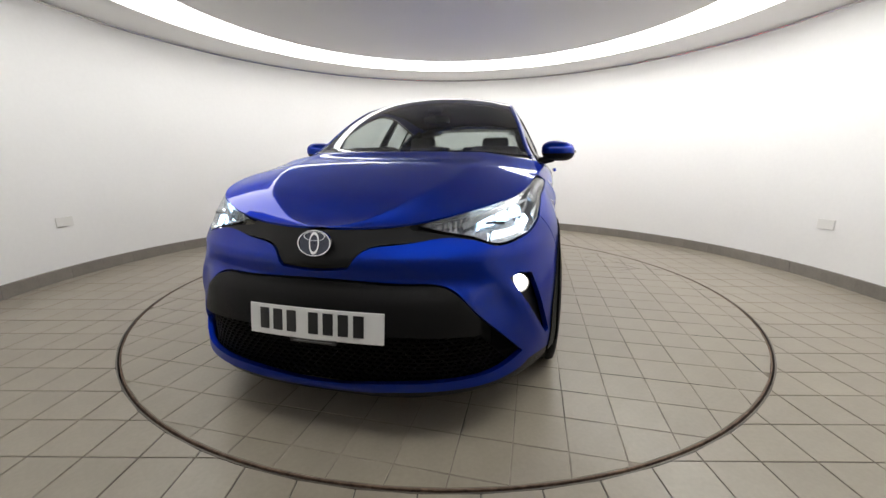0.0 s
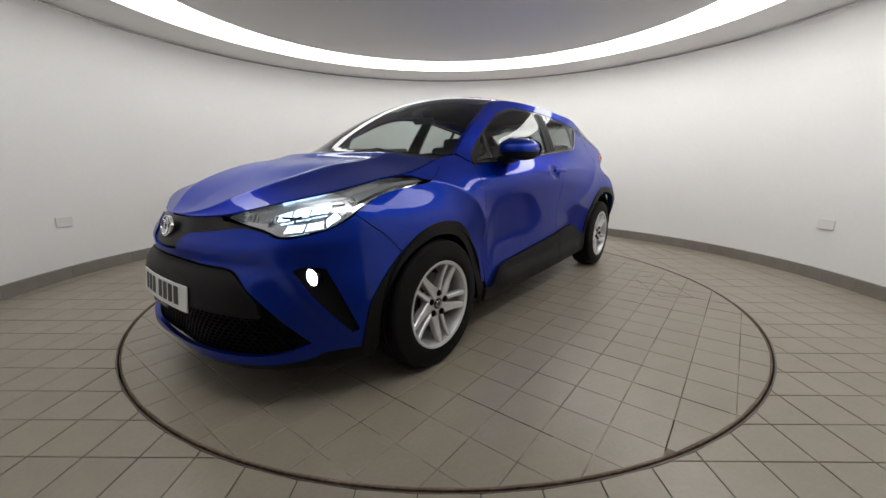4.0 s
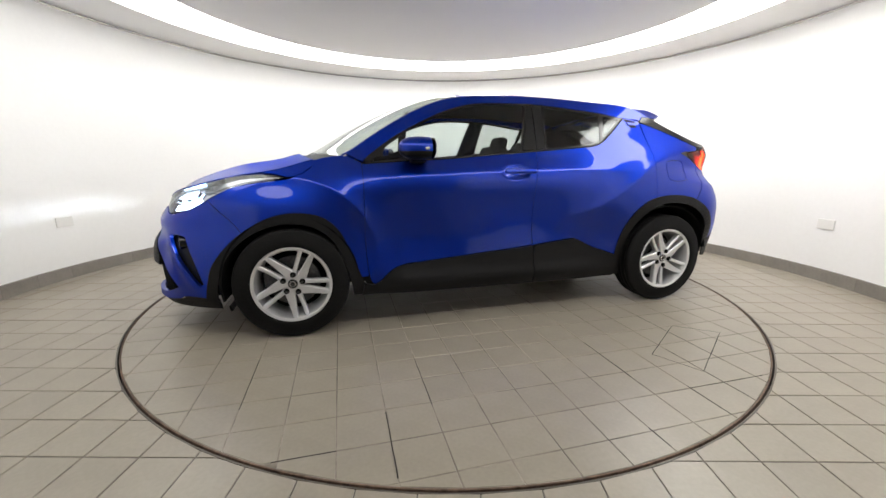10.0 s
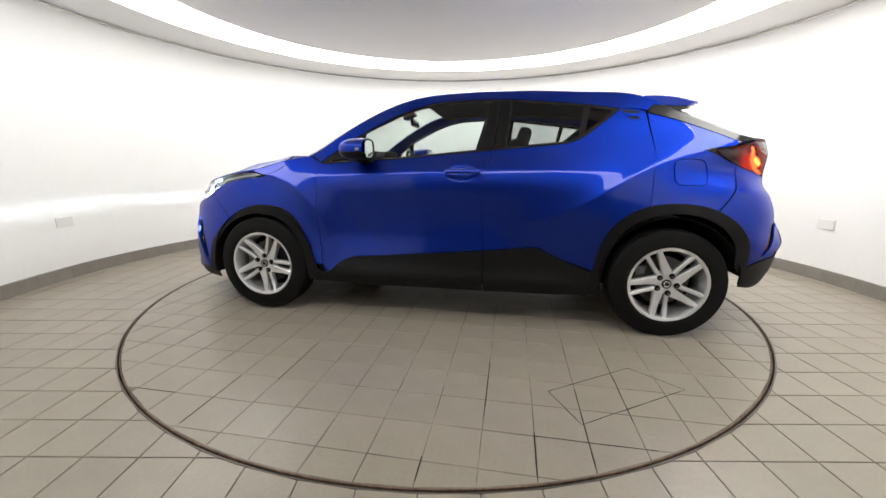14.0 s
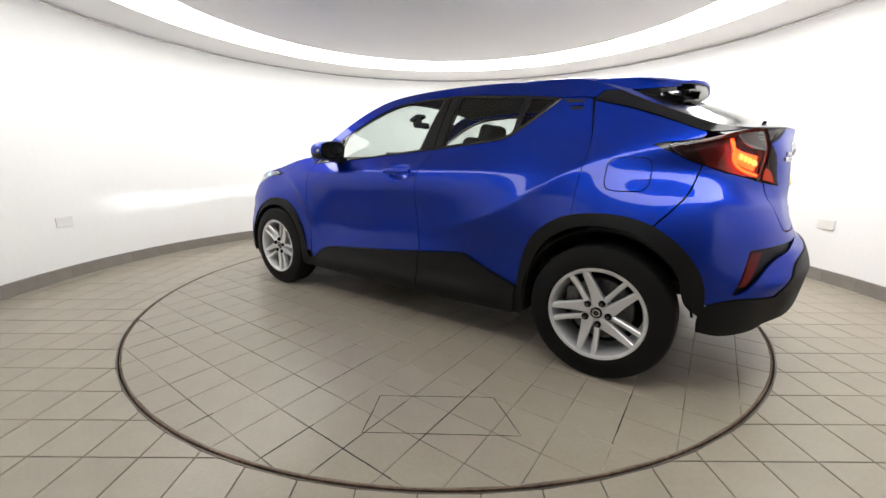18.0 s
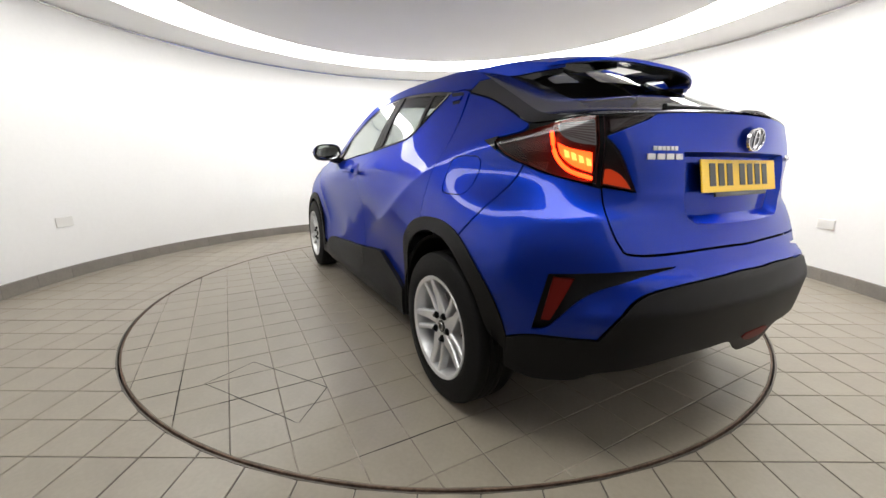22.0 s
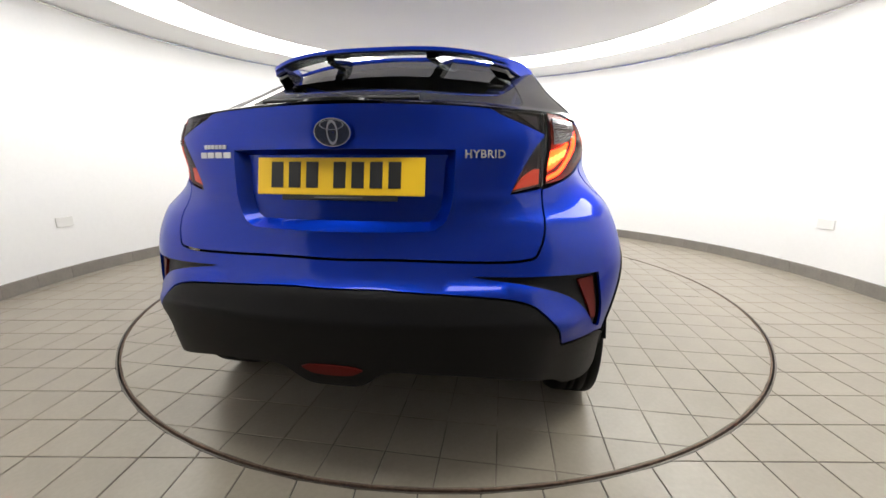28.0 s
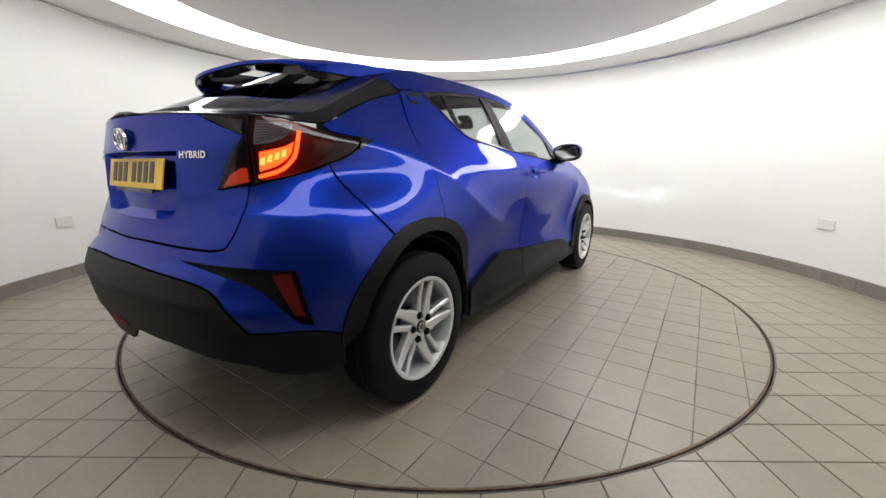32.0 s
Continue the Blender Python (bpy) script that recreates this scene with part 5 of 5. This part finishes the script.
# ---- roof spoiler ----
def car_spoiler():
    def front(v):
        return top_skin(np.full_like(v, 3.935), v)

    def back(v):
        w = np.abs(v) ** 3
        return np.stack([-1.615 + .13 * w, .478 * v, 1.428 - .026 * w], 1)

    v = np.linspace(-1, 1, 33)
    spoiler = part("spoiler", from_lists("spoiler", *slab(front(v), back(v), .56, 1.0, .005, .016), PAINT), car, "metallic blue roof spoiler wing", at=CAR_AT)
    part("underside", from_lists("underside", *slab(front(v * .97), back(v * .97), .60, .975, -.013, .024), GLOSS_BLACK), spoiler, "black underside of the wing")
    for a, b in ((-1, -.87), (.87, 1)):
        w = np.linspace(a, b, 6)
        part("end_plate", from_lists("end_plate", *slab(front(w), back(w), .0, .95, .0045, .046), PAINT), spoiler, "blue spoiler end")
        part("end_strut", from_lists("end_strut", *slab(front(w * .97), back(w * .97), .0, .88, -.030, .080), GLOSS_BLACK), spoiler, "black spoiler support")
    for c in (-.40, .40):
        w = np.linspace(c - .035, c + .035, 4)
        part("strut", from_lists("strut", *slab(front(w), back(w), .04, .86, -.010, .055), GLOSS_BLACK), spoiler, "black spoiler strut")
    part("roof_end", from_lists("roof_end", *slab(front(v * .97), back(v * .97), .0, .16, -.010, .022), PAINT), spoiler, "blue rear edge of the roof")
    y = np.linspace(-.22, .30, 9)
    part("rear_wiper", from_lists("rear_wiper", *tube([(-1.865 + .10 * q * q, q, 1.218 - .05 * q * q) for q in y], .009), NOSE_BLACK), car, "black rear wiper", at=CAR_AT)


def slab(a, b, u0, u1, up, down, n_u=9):
    """Verts and faces of a closed slab that runs from rows a to rows b between two shares of the way."""
    us = np.linspace(u0, u1, n_u)
    rows = []
    for sgn in (1, -1):
        part_rows = []
        for u in us:
            lift = .014 * math.sin(math.pi * u) + (up if sgn > 0 else -down * (1 - .55 * max(0, (u - .6) / .4)))
            part_rows.append(a * (1 - u) + b * u + np.array((0, 0, lift)))
        rows += part_rows if sgn > 0 else part_rows[::-1]
    m, n = len(rows), len(a)
    v = [tuple(q) for row in rows for q in row]
    f = [(i * n + j, i * n + j + 1, ((i + 1) % m) * n + j + 1, ((i + 1) % m) * n + j) for i in range(m) for j in range(n - 1)]
    return v, f + [tuple(i * n for i in range(m)), tuple(i * n + n - 1 for i in range(m))[::-1]]


# ---- inside of the car ----
def cushion(x, y, z, r=.04):
    return block(x, y, z, r, 4)


def car_inside():
    flat = CAR_AT
    for y in (.69, -.69):
        part("air_deflector", from_bm("air_deflector", block(.012, .14, .035, .004), CLADDING), car, "black air deflector ahead of the wheel", at=flat @ pose(1.69, y, .172, 0, 12, 0))
    for x, w, z in ((1.74, 1.10, .20), (-1.66, 1.10, .42)):
        part("undertray", from_bm("undertray", block(.36, w, .02, .006), SHELL), car, "black plastic undertray", at=flat @ pose(x, 0, z, 0, 6 if x < 0 else -3, 0))
    part("underbody", from_bm("underbody", block(3.2, 1.36, .16, .04), SHELL), car, "dark underbody", at=flat @ pose(0, 0, .33))
    part("cabin_floor", from_bm("cabin_floor", block(2.6, 1.4, .06, .01), FABRIC), car, "dark cabin floor", at=flat @ pose(-.4, 0, .47))
    for y in (.36, -.36):
        seat = part("front_seat", from_bm("front_seat", cushion(.52, .50, .20, .06), FABRIC, True), car, "dark fabric front seat", at=flat @ pose(-.02, y, .66, 0, -6, 0))
        part("backrest", from_bm("backrest", cushion(.13, .46, .54, .06), FABRIC, True), seat, at=pose(-.29, 0, .30, 0, -14, 0))
        part("headrest", from_bm("headrest", cushion(.09, .25, .15, .045), FABRIC, True), seat, at=pose(-.38, 0, .58, 0, -10, 0))
        for dy in (-.05, .05):
            part("headrest_post", from_lists("headrest_post", *tube([(-.36, dy, .50), (-.375, dy, .60)], .006), CHROME), seat)
    bench = part("rear_seat", from_bm("rear_seat", cushion(.48, 1.22, .18, .06), FABRIC, True), car, "dark fabric rear bench", at=flat @ pose(-.95, 0, .68))
    part("backrest", from_bm("backrest", cushion(.14, 1.2, .46, .06), FABRIC, True), bench, at=pose(-.28, 0, .24, 0, -18, 0))
    for y in (-.38, 0, .38):
        part("headrest", from_bm("headrest", cushion(.07, .22, .10, .03), FABRIC, True), bench, at=pose(-.36, y, .49, 0, -12, 0))
    dash = part("dashboard", from_bm("dashboard", cushion(.50, 1.38, .30, .08), FABRIC, True), car, "dark padded dashboard", at=flat @ pose(.92, 0, .90, 0, 8, 0))
    part("screen", from_bm("screen", cushion(.02, .22, .14, .008), GLOSS_BLACK), dash, "dark dashboard screen", at=pose(-.20, 0, .13, 0, -12, 0))
    part("binnacle", from_bm("binnacle", cushion(.16, .34, .10, .04), FABRIC, True), dash, at=pose(-.14, -.36, .16))
    v, f = [], []
    for i in range(40):
        a = 2 * math.pi * i / 40
        for j in range(8):
            b = 2 * math.pi * j / 8
            v.append(((.175 + .014 * math.cos(b)) * math.cos(a), (.175 + .014 * math.cos(b)) * math.sin(a), .014 * math.sin(b)))
    f = [(i * 8 + j, ((i + 1) % 40) * 8 + j, ((i + 1) % 40) * 8 + (j + 1) % 8, i * 8 + (j + 1) % 8) for i in range(40) for j in range(8)]
    steer = part("steering_wheel", from_lists("steering_wheel", v, f, GLOSS_BLACK), car, "black steering wheel", at=flat @ pose(.50, -.36, .98, 0, -64, 0))
    part("hub", from_bm("hub", cushion(.13, .14, .05, .02), FABRIC, True), steer)
    for a in (0, 150, 210):
        part("spoke", from_bm("spoke", block(.16, .03, .02, .006), GLOSS_BLACK), steer, at=pose(.09 * math.cos(radians(a + 90)), .09 * math.sin(radians(a + 90)), 0, 0, 0, a + 90))
    rear_view = part("cabin_mirror", from_bm("cabin_mirror", cushion(.03, .20, .05, .014), GLOSS_BLACK), car, "black cabin mirror under the windscreen", at=flat @ pose(.42, 0, 1.345, 0, 8, 0))
    part("stem", from_lists("stem", *tube([(.0, 0, .02), (.06, 0, .085)], .012), GLOSS_BLACK), rear_view)
    part("sensor_box", from_bm("sensor_box", cushion(.10, .11, .03, .012), GLOSS_BLACK), car, "black sensor box behind the windscreen", at=flat @ pose(.46, 0, 1.405, 0, 24, 0))
    panel("headliner", [(2.55, -.96), (3.0, -.96), (3.5, -.96), (3.92, -.96), (3.92, .96), (3.5, .96), (3.0, .96), (2.55, .96)], FABRIC, car, "dark headliner", skin=top_skin, lift=-0.035, h=0.08)
    for hand in (1, -1):
        panel("inner_pillar", [(3.72, 1.10), (3.95, 1.10), (3.92, 1.38), (3.80, 1.39)], FABRIC, car, "dark inner rear pillar trim", hand=hand, lift=-0.06, h=0.08)
        panel("door_card", [(1.95, .50), (3.0, .50), (3.6, .55), (3.62, 1.14), (3.06, 1.09), (2.43, 1.04), (1.95, 1.01)], FABRIC, car, "dark inner door trim", hand=hand, lift=-0.07, h=0.08)


car_sides()
car_front()
car_tail()
car_top()
car_lamps()
car_wheels()
car_fittings()
car_grille()
car_spoiler()
car_inside()


# ---- pieces of the floor, last ----
skirting()
socket(-3.40, 0.092, 0.509)
socket(3.40, 0.122, 0.509)
floor_tiles()
disc_tiles()
cracks()


def motions():
    """The turntable and the car turn together, at an even pace."""
    turn = [(t, pose(0, 0, 0, 0, 0, a)) for t, a in zip(
        (0, 3, 6, 9, 11, 13, 15, 17, 20, 23, 25.5, 28, 30, 32),
        (-102.80, -121.51, -140.13, -158.69, -171.08, -183.54, -196.11, -208.75, -227.74, -246.86, -262.77, -278.65, -291.30, -303.94))]
    walk(turntable, turn)
    walk(car, turn)


motions()
